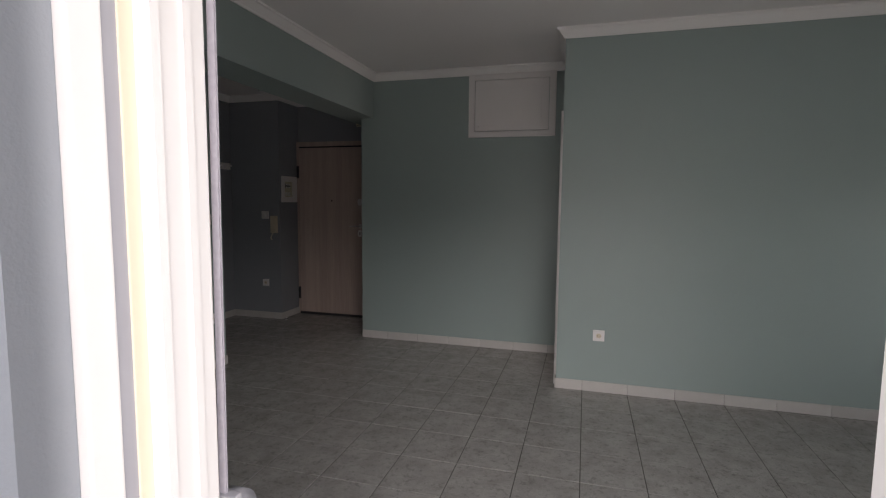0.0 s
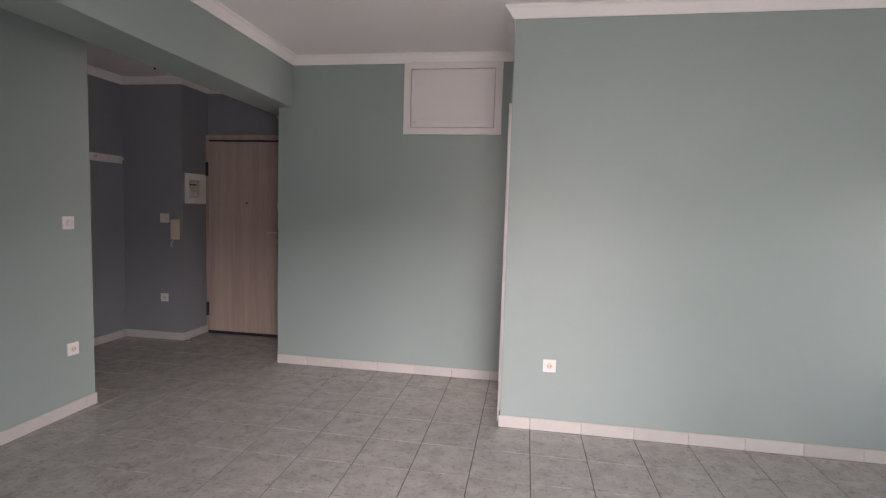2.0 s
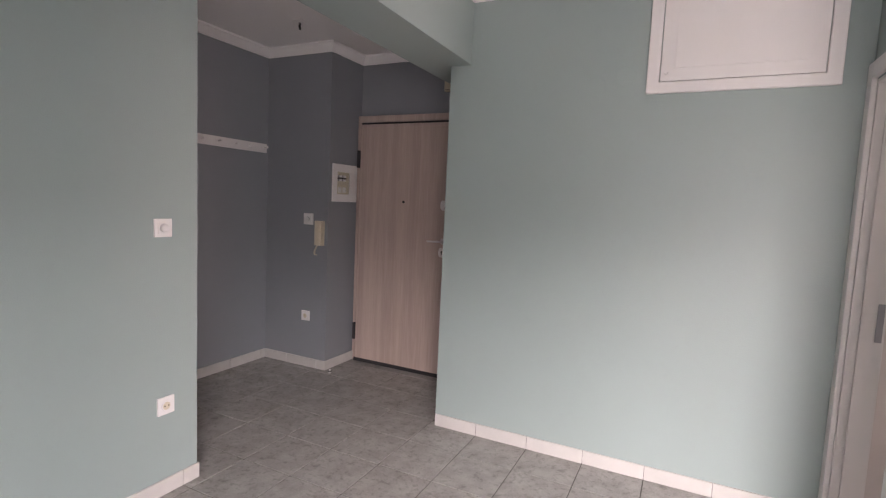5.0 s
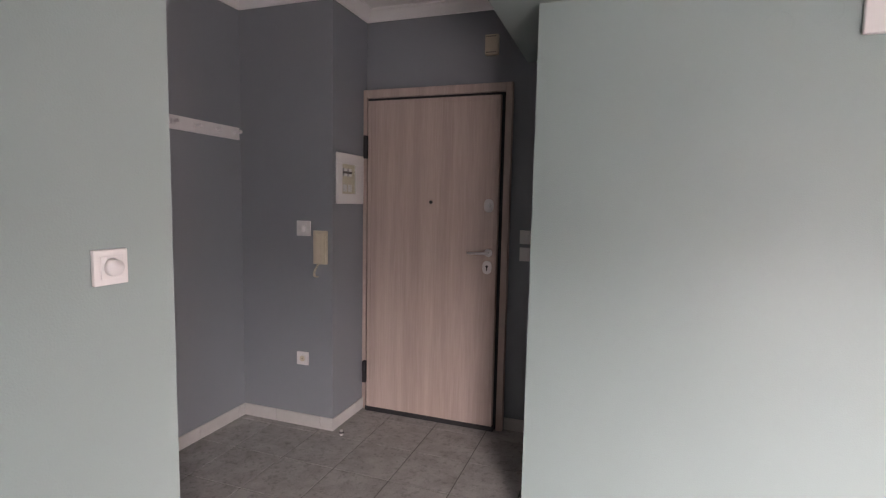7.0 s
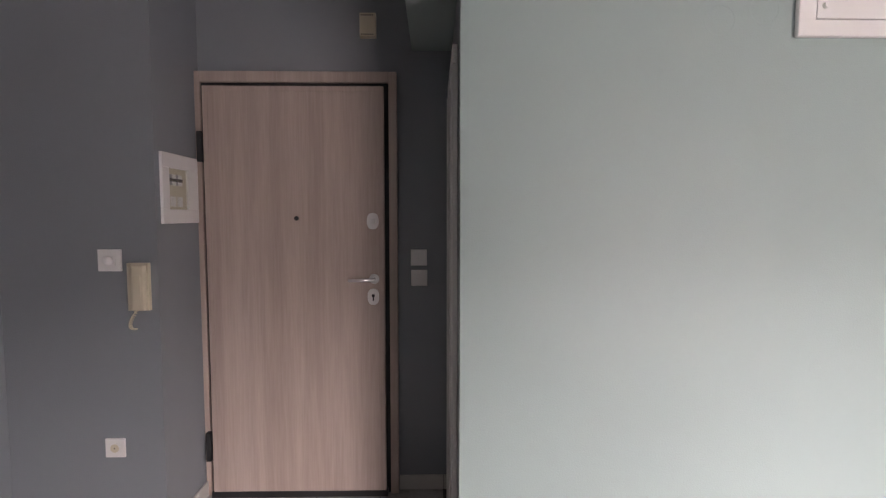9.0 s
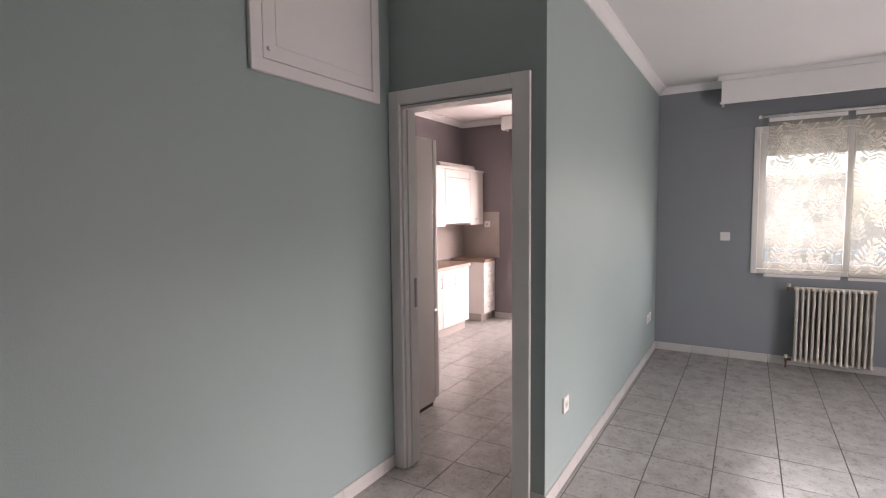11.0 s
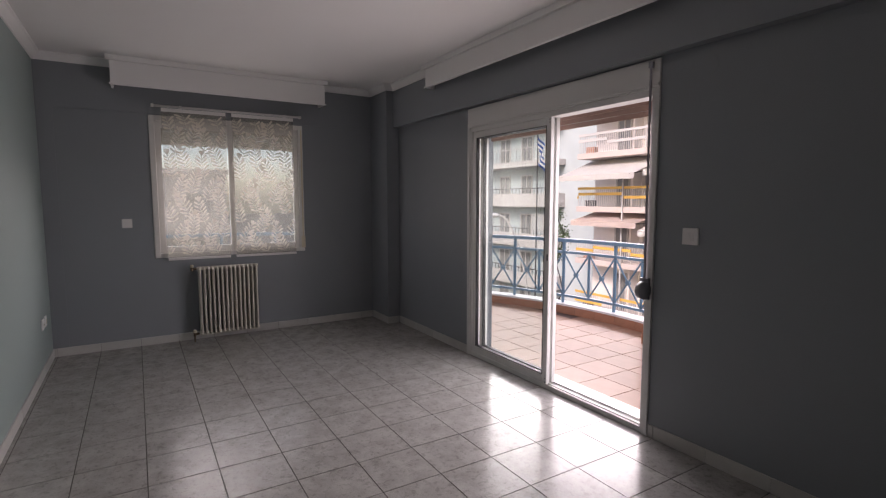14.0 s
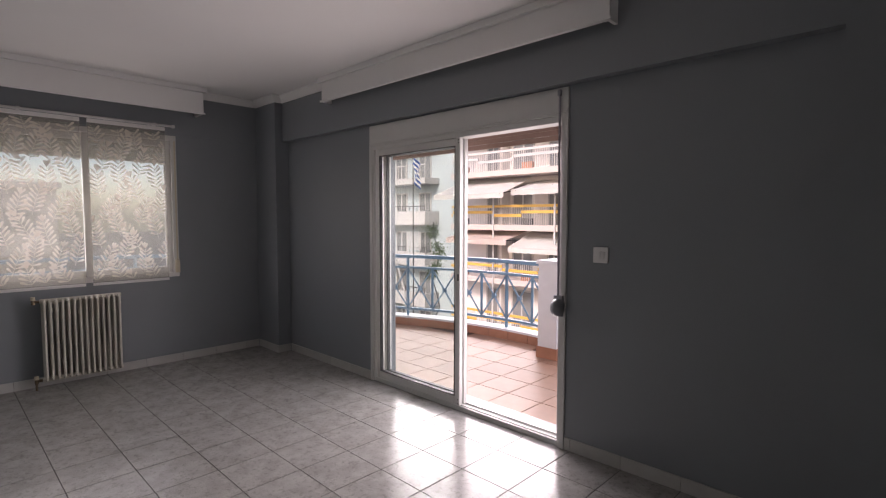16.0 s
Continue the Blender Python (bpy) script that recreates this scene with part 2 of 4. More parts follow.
def bx(bm, x0, x1, y0, y1, z0, z1):
    vs = [bm.verts.new(p) for p in ((x0, y0, z0), (x1, y0, z0), (x1, y1, z0), (x0, y1, z0),
                                    (x0, y0, z1), (x1, y0, z1), (x1, y1, z1), (x0, y1, z1))]
    for f in ((3, 2, 1, 0), (4, 5, 6, 7), (0, 1, 5, 4), (1, 2, 6, 5), (2, 3, 7, 6), (3, 0, 4, 7)):
        bm.faces.new([vs[i] for i in f])
    return vs


def box(x0, x1, y0, y1, z0, z1, bevel=0.0, segments=2):
    bm = bmesh.new()
    bx(bm, min(x0, x1), max(x0, x1), min(y0, y1), max(y0, y1), min(z0, z1), max(z0, z1))
    if bevel:
        bmesh.ops.bevel(bm, geom=bm.edges[:], offset=bevel, segments=segments, affect="EDGES", profile=0.7)
    return bm


def boxes(rows, bevel=0.0):
    bm = bmesh.new()
    for r in rows:
        bx(bm, *r)
    if bevel:
        bmesh.ops.bevel(bm, geom=bm.edges[:], offset=bevel, segments=1, affect="EDGES")
    return bm


def cyl(bm, p, q, r, r2=None, seg=16):
    p, q = Vector(p), Vector(q)
    d = q - p
    m = Matrix.Translation((p + q) / 2) @ d.to_track_quat("Z", "Y").to_matrix().to_4x4()
    bmesh.ops.create_cone(bm, cap_ends=True, segments=seg, radius1=r, radius2=r if r2 is None else r2, depth=d.length, matrix=m)


def smooth(ob):
    for p in ob.data.polygons:
        p.use_smooth = True
    return ob


def setting(name, bm, material, label, category):
    return tagged(link(name, bm, material), label, category, kind="structure")


# ---- the plan ----
H = 2.72        # ceiling
CB = 2.65       # underside of the cornice
N, HATCH, DOOR, INTER, S = 3.99, 4.90, 5.77, 5.34, 0.68
W, E, HW, STEP, HEND = -2.833, 3.40, -4.02, -3.345, -2.07
KN, KE = 6.66, 4.02   # kitchen far walls
SOUT = 0.42           # outer face of the south wall
DX0, DX1, DZ = -0.395, 1.515, 2.22   # balcony door
WY0, WY1, WZ0, WZ1 = 1.66, 3.14, 0.86, 2.25   # east window

floor = setting("floor", boxes([(-4.13, E + 0.25, 0.42, N + 0.12, -0.2, -0.003), (-4.13, KE + 0.2, N + 0.12, 6.8, -0.2, -0.003)]), GROUT, "grey ceramic tiled floor with dark joints", "floor")
setting("ceiling", boxes([(-4.13, E + 0.25, 0.42, N + 0.12, H, H + 0.2), (-4.13, KE + 0.2, N + 0.12, 6.8, H, H + 0.2)]), WHITE, "smooth white painted ceiling", "ceiling")
setting("wall_north", boxes([(0.12, E, N, N + 0.12, 0, H), (0, 0.12, N, 4.15, 0, H), (0, 0.12, 4.83, HATCH + 0.12, 0, H), (0, 0.12, 4.15, 4.83, 2.064, H)]), GREEN, "sage green painted plaster wall", "wall")
setting("wall_hatch", boxes([(HEND, 0, HATCH, HATCH + 0.12, 0, H)]), GREEN, "sage green painted plaster wall with a storage hatch", "wall")
setting("wall_west", boxes([(W - 0.12, W, 0.42, 3.713, 0, H)]), GREEN, "sage green painted wall beside the entrance hall", "wall")
setting("wall_south", boxes([(-2.95, DX0, SOUT, S, 0, H), (DX1, E + 0.25, SOUT, S, 0, H), (DX0, DX1, SOUT, S, DZ, H)]), GREY, "slate grey painted wall around the balcony door", "wall")
setting("wall_east", boxes([(E, E + 0.25, S, WY0, 0, H), (E, E + 0.25, WY1, N + 0.12, 0, H), (E, E + 0.25, WY0, WY1, 0, WZ0), (E, E + 0.25, WY0, WY1, WZ1, H)]), GREY, "slate grey painted wall around the window", "wall")
setting("column_southeast", box(2.96, E, S, 0.83, 0, H), GREY, "slate grey painted corner column", "column")
setting("column_southwest", box(W, -1.73, S, 0.78, 0, H), GREY, "slate grey painted pier", "column")
setting("beam_south", box(-1.73, 2.96, S, 0.745, 2.25, H), GREY, "slate grey painted lintel beam", "beam")
setting("beam_east", box(E - 0.01, E, 0.83, N, 2.262, H), GREY, "slate grey painted lintel band over the window", "beam")
setting("column_northeast", box(E - 0.006, E, 3.87, N, 0, 2.262), GREY, "slate grey painted corner pilaster", "column")
setting("beam_west", box(-2.27, -1.935, 0.78, DOOR, 2.29, H), GREEN, "sage green painted ceiling beam", "beam")
setting("wall_hall_west", box(HW - 0.12, HW, 2.6, INTER + 0.12, 0, H), GREY, "slate grey painted hall wall", "wall")
setting("wall_hall_north", box(HW, STEP, INTER, INTER + 0.12, 0, H), GREY, "slate grey painted hall wall with the intercom", "wall")
setting("wall_hall_step", box(STEP - 0.12, STEP, INTER + 0.12, DOOR + 0.12, 0, H), GREY, "slate grey painted hall return with the fuse box", "wall")
setting("wall_hall_entrance", box(STEP, HEND + 0.12, DOOR, DOOR + 0.12, 0, H), GREY, "slate grey painted hall wall around the entrance door", "wall")
setting("wall_hall_east", boxes([(HEND, HEND + 0.12, HATCH + 0.12, DOOR, 0, H)]), GREY, "slate grey painted hall return wall", "wall")
setting("wall_hall_south", box(HW, W - 0.12, 2.5, 2.6, 0, H), GREY, "slate grey painted hall wall", "wall")
setting("wall_kitchen_north", box(0.12, KE + 0.2, KN, KN + 0.12, 0, H), PLUM, "dark plum grey kitchen wall behind the cabinets", "wall")
setting("wall_kitchen_east", boxes([(KE, KE + 0.2, N + 0.12, 4.35, 0, H), (KE, KE + 0.2, 5.75, KN, 0, H), (KE, KE + 0.2, 4.35, 5.75, 2.2, H)]), PLUM, "dark plum grey kitchen wall around the balcony door", "wall")
setting("wall_kitchen_west", box(0, 0.12, HATCH + 0.12, KN, 0, H), PLUM, "dark plum grey kitchen wall behind the fridge", "wall")
setting("wall_kitchen_south", box(E, KE, N, N + 0.12, 0, H), PLUM, "dark plum grey kitchen wall", "wall")


setting("ceiling_hall", box(HW, -2.27, 2.6, DOOR, 2.685, H - 0.002), WHITE, "smooth white painted hall ceiling", "ceiling")

# ---- trim ----
PROFILE = ((0, 0), (0.012, 0), (0.018, 0.012), (0.05, 0.05), (0.062, 0.056), (0.062, 0.07), (0, 0.07))


def cornice(p, q, n, ea=0, eb=0, CB=CB):
    """A plaster cornice along the wall from p to q; n points into the room, ea and eb are 1 where an end is mitred round an outer corner."""
    p, q, n = Vector((*p, CB)), Vector((*q, CB)), Vector((*n, 0))
    d = (q - p).normalized()
    bm = bmesh.new()
    rings = []
    for c, e in ((p, -ea), (q, eb)):
        rings.append([bm.verts.new(c + d * e * a + n * a + Vector((0, 0, b - 0.001))) for a, b in PROFILE])
    k = len(PROFILE)
    for i in range(k):
        bm.faces.new((rings[0][i], rings[0][(i + 1) % k], rings[1][(i + 1) % k], rings[1][i]))
    bm.faces.new(rings[0][::-1])
    bm.faces.new(rings[1])
    bmesh.ops.recalc_face_normals(bm, faces=bm.faces[:])
    return setting("trim_cornice", bm, WHITE, "white moulded plaster cornice under the ceiling", "cornice")


cornice((0, N), (E, N), (0, -1), 1)
cornice((0, HATCH), (0, N), (-1, 0), 0, 1)
cornice((-1.935, HATCH), (0, HATCH), (0, -1))
cornice((-1.935, 0.80), (-1.935, HATCH), (1, 0))
cornice((E, 0.83), (E, 1.455), (-1, 0))
cornice((E, 3.42), (E, N), (-1, 0))
cornice((2.96, 0.83), (E, 0.83), (0, 1), 1)
cornice((2.96, 0.745), (2.96, 0.83), (-1, 0), 0, 1)
cornice((2.05, 0.745), (2.96, 0.745), (0, 1))
cornice((-1.73, 0.745), (-0.74, 0.745), (0, 1))
cornice((HW, 2.6), (HW, INTER), (1, 0), CB=2.615)
cornice((HW, INTER), (STEP, INTER), (0, -1), 0, 1, CB=2.615)
cornice((STEP, INTER), (STEP, DOOR), (1, 0), 1, CB=2.615)
cornice((STEP, DOOR), (-2.27, DOOR), (0, -1), CB=2.615)
cornice((0.12, KN), (KE, KN), (0, -1))
cornice((KE, N + 0.12), (KE, KN), (-1, 0))

# ---- sockets and switches ----


def plate(name, at, n, label, category, kind="rocker", w=0.084, h=0.084, group=""):
    """A wall plate at the point at on a wall whose outward normal is n (one of the axes)."""
    ob = base(name, *at, label, category, group)
    n = Vector((*n, 0))
    r = Vector((-n.y, n.x, 0))
    m = Matrix((( r.x, n.x, 0, at[0]), (r.y, n.y, 0, at[1]), (0, 0, 1, at[2]), (0, 0, 0, 1)))

    def put(nm, bm, material, lab=""):
        bmesh.ops.transform(bm, matrix=m, verts=bm.verts[:])
        bmesh.ops.recalc_face_normals(bm, faces=bm.faces[:])
        return part(nm, bm, material, ob, lab)
    put("plate", box(-w / 2, w / 2, 0, 0.011, -h / 2, h / 2, 0.004), PLASTIC)
    if kind == "rocker":
        put("rocker", box(-0.024, -0.001, 0.009, 0.0165, -0.022, 0.022, 0.002), PLASTIC)
        put("rocker", box(0.001, 0.024, 0.009, 0.0155, -0.022, 0.022, 0.002), PLASTIC)
    elif kind == "dimmer":
        put("inset", box(-0.027, 0.027, 0.009, 0.014, -0.027, 0.027, 0.002), PLASTIC)
        bm = bmesh.new()
        cyl(bm, (0, 0.013, 0), (0, 0.030, 0), 0.021, 0.018, 28)
        smooth(put("knob", bm, PLASTIC, "round white dimmer knob"))
    else:
        bm = bmesh.new()
        cyl(bm, (0, 0.0105, 0), (0, 0.0135, 0), 0.025, 0.024, 28)
        put("ring", bm, PLASTIC)
        bm = bmesh.new()
        cyl(bm, (0, 0.013, 0), (0, 0.0142, 0), 0.0185, None, 24)
        put("well", bm, CREAM)
        for sx in (-0.0095, 0.0095) if kind == "socket" else (0.0,):
            bm = bmesh.new()
            cyl(bm, (sx, 0.0138, 0), (sx, 0.0148, 0), 0.0032, None, 10)
            put("hole", bm, DARK)
    return ob


SOCK = "white wall socket low on the "
plate("wall_socket", (0.309, N, 0.44), (0, -1), SOCK + "sage green wall", "socket", "socket")
plate("wall_socket", (2.90, N, 0.41), (0, -1), SOCK + "green wall near the corner", "socket", "socket")
plate("wall_socket", (3.04, N, 0.41), (0, -1), "white plastic aerial outlet beside a socket", "socket", "aerial")
plate("wall_socket", (W, 3.54, 0.44), (1, 0), SOCK + "green wall by the hall opening", "socket", "socket")
plate("dimmer_switch", (W, 3.53, 1.28), (1, 0), "white plastic dimmer switch with a round knob", "switch", "dimmer")
plate("light_switch", (E, 3.36, 1.21), (-1, 0), "white plastic light switch beside the window", "switch")
plate("light_switch", (-0.64, S, 1.234), (0, 1), "white plastic double switch beside the balcony door", "switch", w=0.092, h=0.092)
plate("light_switch", (-2.238, DOOR, 1.242), (0, -1), "white double switch beside the entrance door", "switch", group="switches by the entrance door")
plate("light_switch", (-2.236, DOOR, 1.136), (0, -1), "white double switch beside the entrance door", "switch", group="switches by the entrance door")
plate("wall_socket", (-3.556, INTER, 0.443), (0, -1), "white aerial outlet low on the grey hall wall", "socket", "aerial")
plate("thermostat", (-3.545, INTER, 1.268), (0, -1), "white room thermostat with a round dial", "thermostat", "dimmer", 0.098, 0.094)


def blank(at, n, label):
    ob = base("junction_cover", *at, label, "cover plate")
    bm = bmesh.new()
    a = Vector(at)
    cyl(bm, a, a + Vector(n) * 0.0012, 0.052, 0.046, 40)
    return part("disc", bm, GREEN if n[1] < 0 else GREY, ob)


blank((-1.19, HATCH, 2.12), (0, -1, 0), "round junction cover painted over in sage green")
blank((-1.04, HATCH, 2.16), (0, -1, 0), "round junction cover painted over in sage green")
blank((-0.70, S, 2.14), (0, 1, 0), "round junction cover painted over in grey")

# ---- storage hatch over the niche ----
hatch = base("storage_hatch", -0.53, HATCH, 2.07, "white painted wooden storage hatch high on the wall", "hatch")
hx0, hx1, hz0, hz1 = -0.935, -0.113, 2.063, 2.652
part("frame", boxes([(hx0, hx1, HATCH - 0.022, HATCH, hz0, hz0 + 0.055), (hx0, hx1, HATCH - 0.022, HATCH, hz1 - 0.055, hz1),
                     (hx0, hx0 + 0.06, HATCH - 0.0221, HATCH, hz0 + 0.05, hz1 - 0.05), (hx1 - 0.06, hx1, HATCH - 0.0221, HATCH, hz0 + 0.05, hz1 - 0.05)], 0.003), TRIM, hatch)
hd = part("door", box(hx0 + 0.064, hx1 - 0.064, HATCH - 0.018, HATCH, hz0 + 0.059, hz1 - 0.059, 0.003), TRIM, hatch)
part("raised_panel", box(hx0 + 0.13, hx1 - 0.13, HATCH - 0.021, HATCH - 0.017, hz0 + 0.12, hz1 - 0.12, 0.002), TRIM, hd)
bm = bmesh.new()
cyl(bm, (hx0 + 0.09, HATCH - 0.016, hz0 + 0.10), (hx0 + 0.09, HATCH - 0.03, hz0 + 0.10), 0.01, 0.008)
part("latch", bm, CHROME, hd)

# ---- pelmets ----


def pelmet(x0, x1, y0, y1, z, label, open_side):
    ob = base("curtain_pelmet", (x0 + x1) / 2, (y0 + y1) / 2, z, label, "pelmet")
    t = 0.02
    if open_side == "x":
        part("front_board", box(x0, x0 + t, y0, y1, z, H, 0.002), WHITE, ob)
        part("end_board", box(x0 + t, x1, y0, y0 + t, z, H), WHITE, ob)
        part("end_board", box(x0 + t, x1, y1 - t, y1, z, H), WHITE, ob)
        part("lip", boxes([(x0 - 0.012, x0, y0 - 0.012, y1 + 0.012, z, z + 0.014)]), WHITE, ob)
        part("cap", boxes([(x0 - 0.03, x0, y0 - 0.03, y1 + 0.03, H - 0.045, H)]), WHITE, ob)
    else:
        part("front_board", box(x0, x1, y1 - t, y1, z, H, 0.002), WHITE, ob)
        part("end_board", box(x0, x0 + t, y0, y1 - t, z, H), WHITE, ob)
        part("end_board", box(x1 - t, x1, y0, y1 - t, z, H), WHITE, ob)
        part("lip", boxes([(x0 - 0.012, x1 + 0.012, y1, y1 + 0.012, z, z + 0.014)]), WHITE, ob)
        part("cap", boxes([(x0 - 0.03, x1 + 0.03, y1, y1 + 0.03, H - 0.045, H)]), WHITE, ob)
    return ob


pelmet(3.20, E, 1.455, 3.42, 2.465, "white painted plaster pelmet above the window", "x")
pelmet(-0.74, 2.05, 0.745, 0.84, 2.505, "white painted plaster pelmet above the balcony door", "y")

# ---- balcony door ----
bd = tagged(base("door_balcony", 0.5, 0.58, 0, "white aluminium sliding balcony door, one half open", "door"), kind="structure")
DH = 2.075   # top of the frame, under the shutter box
part("jamb", box(DX0, DX0 + 0.032, 0.575, 0.685, 0.0, DH, 0.003), ALU, bd)
part("jamb", box(DX1 - 0.03, DX1, 0.575, 0.685, 0.0, DH, 0.003), ALU, bd)
part("jamb_groove", boxes([(DX0 + 0.032, DX0 + 0.036, 0.585, 0.60, 0.03, DH - 0.05), (DX0 + 0.032, DX0 + 0.036, 0.64, 0.655, 0.03, DH - 0.05)]), ALU, bd)
part("head", box(DX0 + 0.032, DX1 - 0.03, 0.575, 0.68, DH - 0.04, DH, 0.003), ALU, bd)
part("sill_track", boxes([(DX0 + 0.032, DX1 - 0.03, 0.545, 0.68, 0.0, 0.022), (DX0 + 0.032, DX1 - 0.03, 0.58, 0.586, 0.022, 0.036), (DX0 + 0.032, DX1 - 0.03, 0.64, 0.646, 0.022, 0.036), (DX0 + 0.032, DX1 - 0.03, 0.674, 0.68, 0.022, 0.036)]), ALU, bd, "white aluminium double sliding track")
part("shutter_box", box(DX0 - 0.02, DX1 + 0.02, 0.44, 0.692, DH, DZ + 0.02, 0.004), ALU, bd, "white roller shutter box cover")
part("box_lip", box(DX0 - 0.015, DX1 + 0.015, 0.692, 0.700, DH + 0.012, DH + 0.03, 0.002), ALU, bd)
bm = bmesh.new()
for k in range(3):
    bx(bm, DX0 + 0.03, DX1 - 0.03, 0.455 + 0.003 * (k % 2), 0.467 + 0.003 * (k % 2), 1.965 + k * 0.036, 1.998 + k * 0.036)
part("shutter", bm, SLATS, bd, "brown roller shutter slats under the box")
part("casing", box(DX0 - 0.022, DX0 + 0.012, 0.68, 0.694, 0, DH, 0.002), ALU, bd)
part("casing", box(DX1 - 0.012, DX1 + 0.022, 0.68, 0.694, 0, DH, 0.002), ALU, bd)
for gx, d in ((DX0, 1), (DX1, -1)):
    part("shutter_guide", box(gx, gx + d * 0.020, 0.487, 0.531, 0.01, DH - 0.05, 0.003), ALU, bd, "white aluminium roller shutter guide")
    part("weather_seal", box(gx, gx + d * 0.017, 0.531, 0.553, 0.01, DH - 0.05), WINDER, bd, "dark grey weather seal")
    part("jamb_nosing", box(gx, gx + d * 0.020, 0.553, 0.575, 0.01, DH - 0.02, 0.002), CREAM, bd, "aged cream jamb nosing")


def sash(x0, x1, y, name):
    """A sliding leaf: slim stiles and rails with a dark gasket round the glass."""
    t, g, top, rail_z = 0.048, 0.006, 2.035, 0.098
    ob = part(name, boxes([(x0, x0 + t, y, y + 0.036, 0.03, top), (x1 - t, x1, y, y + 0.036, 0.03, top),
                           (x0 + t, x1 - t, y, y + 0.036, 0.03, rail_z), (x0 + t, x1 - t, y, y + 0.036, top - 0.055, top)], 0.003), ALU, bd)
    part("gasket", boxes([(x0 + t, x0 + t + g, y + 0.006, y + 0.037, rail_z, top - 0.055), (x1 - t - g, x1 - t, y + 0.006, y + 0.037, rail_z, top - 0.055),
                          (x0 + t, x1 - t, y + 0.006, y + 0.037, rail_z, rail_z + g), (x0 + t, x1 - t, y + 0.006, y + 0.037, top - 0.055 - g, top - 0.055)]), DARK, ob)
    g = part("pane", box(x0 + t, x1 - t, y + 0.015, y + 0.019, rail_z, top - 0.055), PANE, ob)
    g.visible_shadow = False
    return ob


s1 = sash(0.486, 1.475, 0.635, "sash")
sash(0.487, 1.445, 0.58, "sash")
part("catch", box(0.494, 0.505, 0.67, 0.674, 0.98, 1.03), DARK, s1, "black lock slot")
for z in (0.045, 0.075, 2.0, 2.02):
    bm = bmesh.new()
    cyl(bm, (0.500, 0.6705, z), (0.500, 0.673, z), 0.004, None, 10)
    part("screw", bm, DARK, s1)
strap = base("shutter_strap", -0.405, 0.71, 0.93, "grey woven roller shutter strap by the door jamb", "strap")
for yy in (0.702, 0.7055):
    bm = box(-0.0065, 0.0065, yy, yy + 0.0015, 0.93, 2.2)
    for v in bm.verts:
        v.co.x += -0.362 - 0.010 * (2.2 - v.co.z) / 1.27
    part("webbing", bm, STRAP, strap)
part("guide", box(-0.372, -0.352, 0.694, 0.716, 2.19, 2.225, 0.002), WINDER, strap)
winder = base("strap_winder", -0.43, 0.7, 0.90, "dark grey plastic shutter strap winder on the jamb", "strap winder")
bm = bmesh.new()
cyl(bm, (-0.412, 0.735, 0.90), (-0.362, 0.735, 0.90), 0.052, None, 32)
bmesh.ops.bevel(bm, geom=[e for e in bm.edges if e.calc_length() < 0.04], offset=0.008, segments=2, affect="EDGES")
smooth(part("case", bm, WINDER, winder))
part("bracket", box(-0.405, -0.345, 0.694, 0.715, 0.84, 0.97, 0.004), WINDER, winder)

# ---- east window ----
win = tagged(base("window_1", E, 2.4, WZ0, "white aluminium sliding window with two sashes", "window"), kind="structure")
wx = E - 0.012
part("window_frame", boxes([(wx, E + 0.09, WY0, WY0 + 0.05, WZ0, WZ1), (wx, E + 0.09, WY1 - 0.05, WY1, WZ0, WZ1), (wx, E + 0.09, WY0 + 0.05, WY1 - 0.05, WZ0, WZ0 + 0.045), (wx, E + 0.09, WY0 + 0.05, WY1 - 0.05, WZ1 - 0.05, WZ1)], 0.003), ALU, win)
for a, b, dx in ((WY0 + 0.05, 2.43, 0.02), (2.37, WY1 - 0.05, 0.055)):
    o = part("sash", boxes([(E + dx, E + dx + 0.03, a, a + 0.055, WZ0 + 0.045, WZ1 - 0.05), (E + dx, E + dx + 0.03, b - 0.055, b, WZ0 + 0.045, WZ1 - 0.05), (E + dx, E + dx + 0.03, a + 0.055, b - 0.055, WZ0 + 0.045, WZ0 + 0.105), (E + dx, E + dx + 0.03, a + 0.055, b - 0.055, WZ1 - 0.11, WZ1 - 0.05)], 0.002), ALU, win)
    g = part("pane", box(E + dx + 0.012, E + dx + 0.016, a + 0.055, b - 0.055, WZ0 + 0.105, WZ1 - 0.11), PANE, o)
    g.visible_shadow = False
part("window_sill", box(E + 0.09, E + 0.29, WY0 - 0.02, WY1 + 0.02, WZ0 - 0.03, WZ0 + 0.004), MARBLE, win)
bm = bmesh.new()
for k in range(6):
    z = 1.985 + k * 0.045
    bx(bm, E + 0.15, E + 0.162, WY0 + 0.01, WY1 - 0.01, z, z + 0.042)
part("shutter", bm, SHUTTER, win, "half rolled up beige shutter slats")
ws = base("shutter_strap", E - 0.02, 1.68, 1.0, "cream shutter strap with a small winder beside the window", "strap")
part("webbing", box(E - 0.022, E - 0.019, 1.672, 1.686, 1.02, 2.2), CREAM, ws)
part("winder_case", box(E - 0.04, E - 0.012, 1.66, 1.70, 0.90, 1.03, 0.008), CREAM, ws)
rod = base("curtain_rod", 3.32, 2.38, 2.35, "thin white curtain rod above the window", "curtain rod")
bm = bmesh.new()
cyl(bm, (3.325, 1.70, 2.33), (3.325, 3.10, 2.33), 0.011, None, 14)
smooth(part("rail", bm, PLASTIC, rod))
for y in (1.86, 2.86):
    part("bracket", box(3.325, E, y - 0.01, y + 0.01, 2.315, 2.348, 0.002), PLASTIC, rod)
for y in (1.70, 3.10):
    part("finial", box(3.31, 3.34, y - 0.012, y + 0.012, 2.315, 2.345, 0.005), PLASTIC, rod)


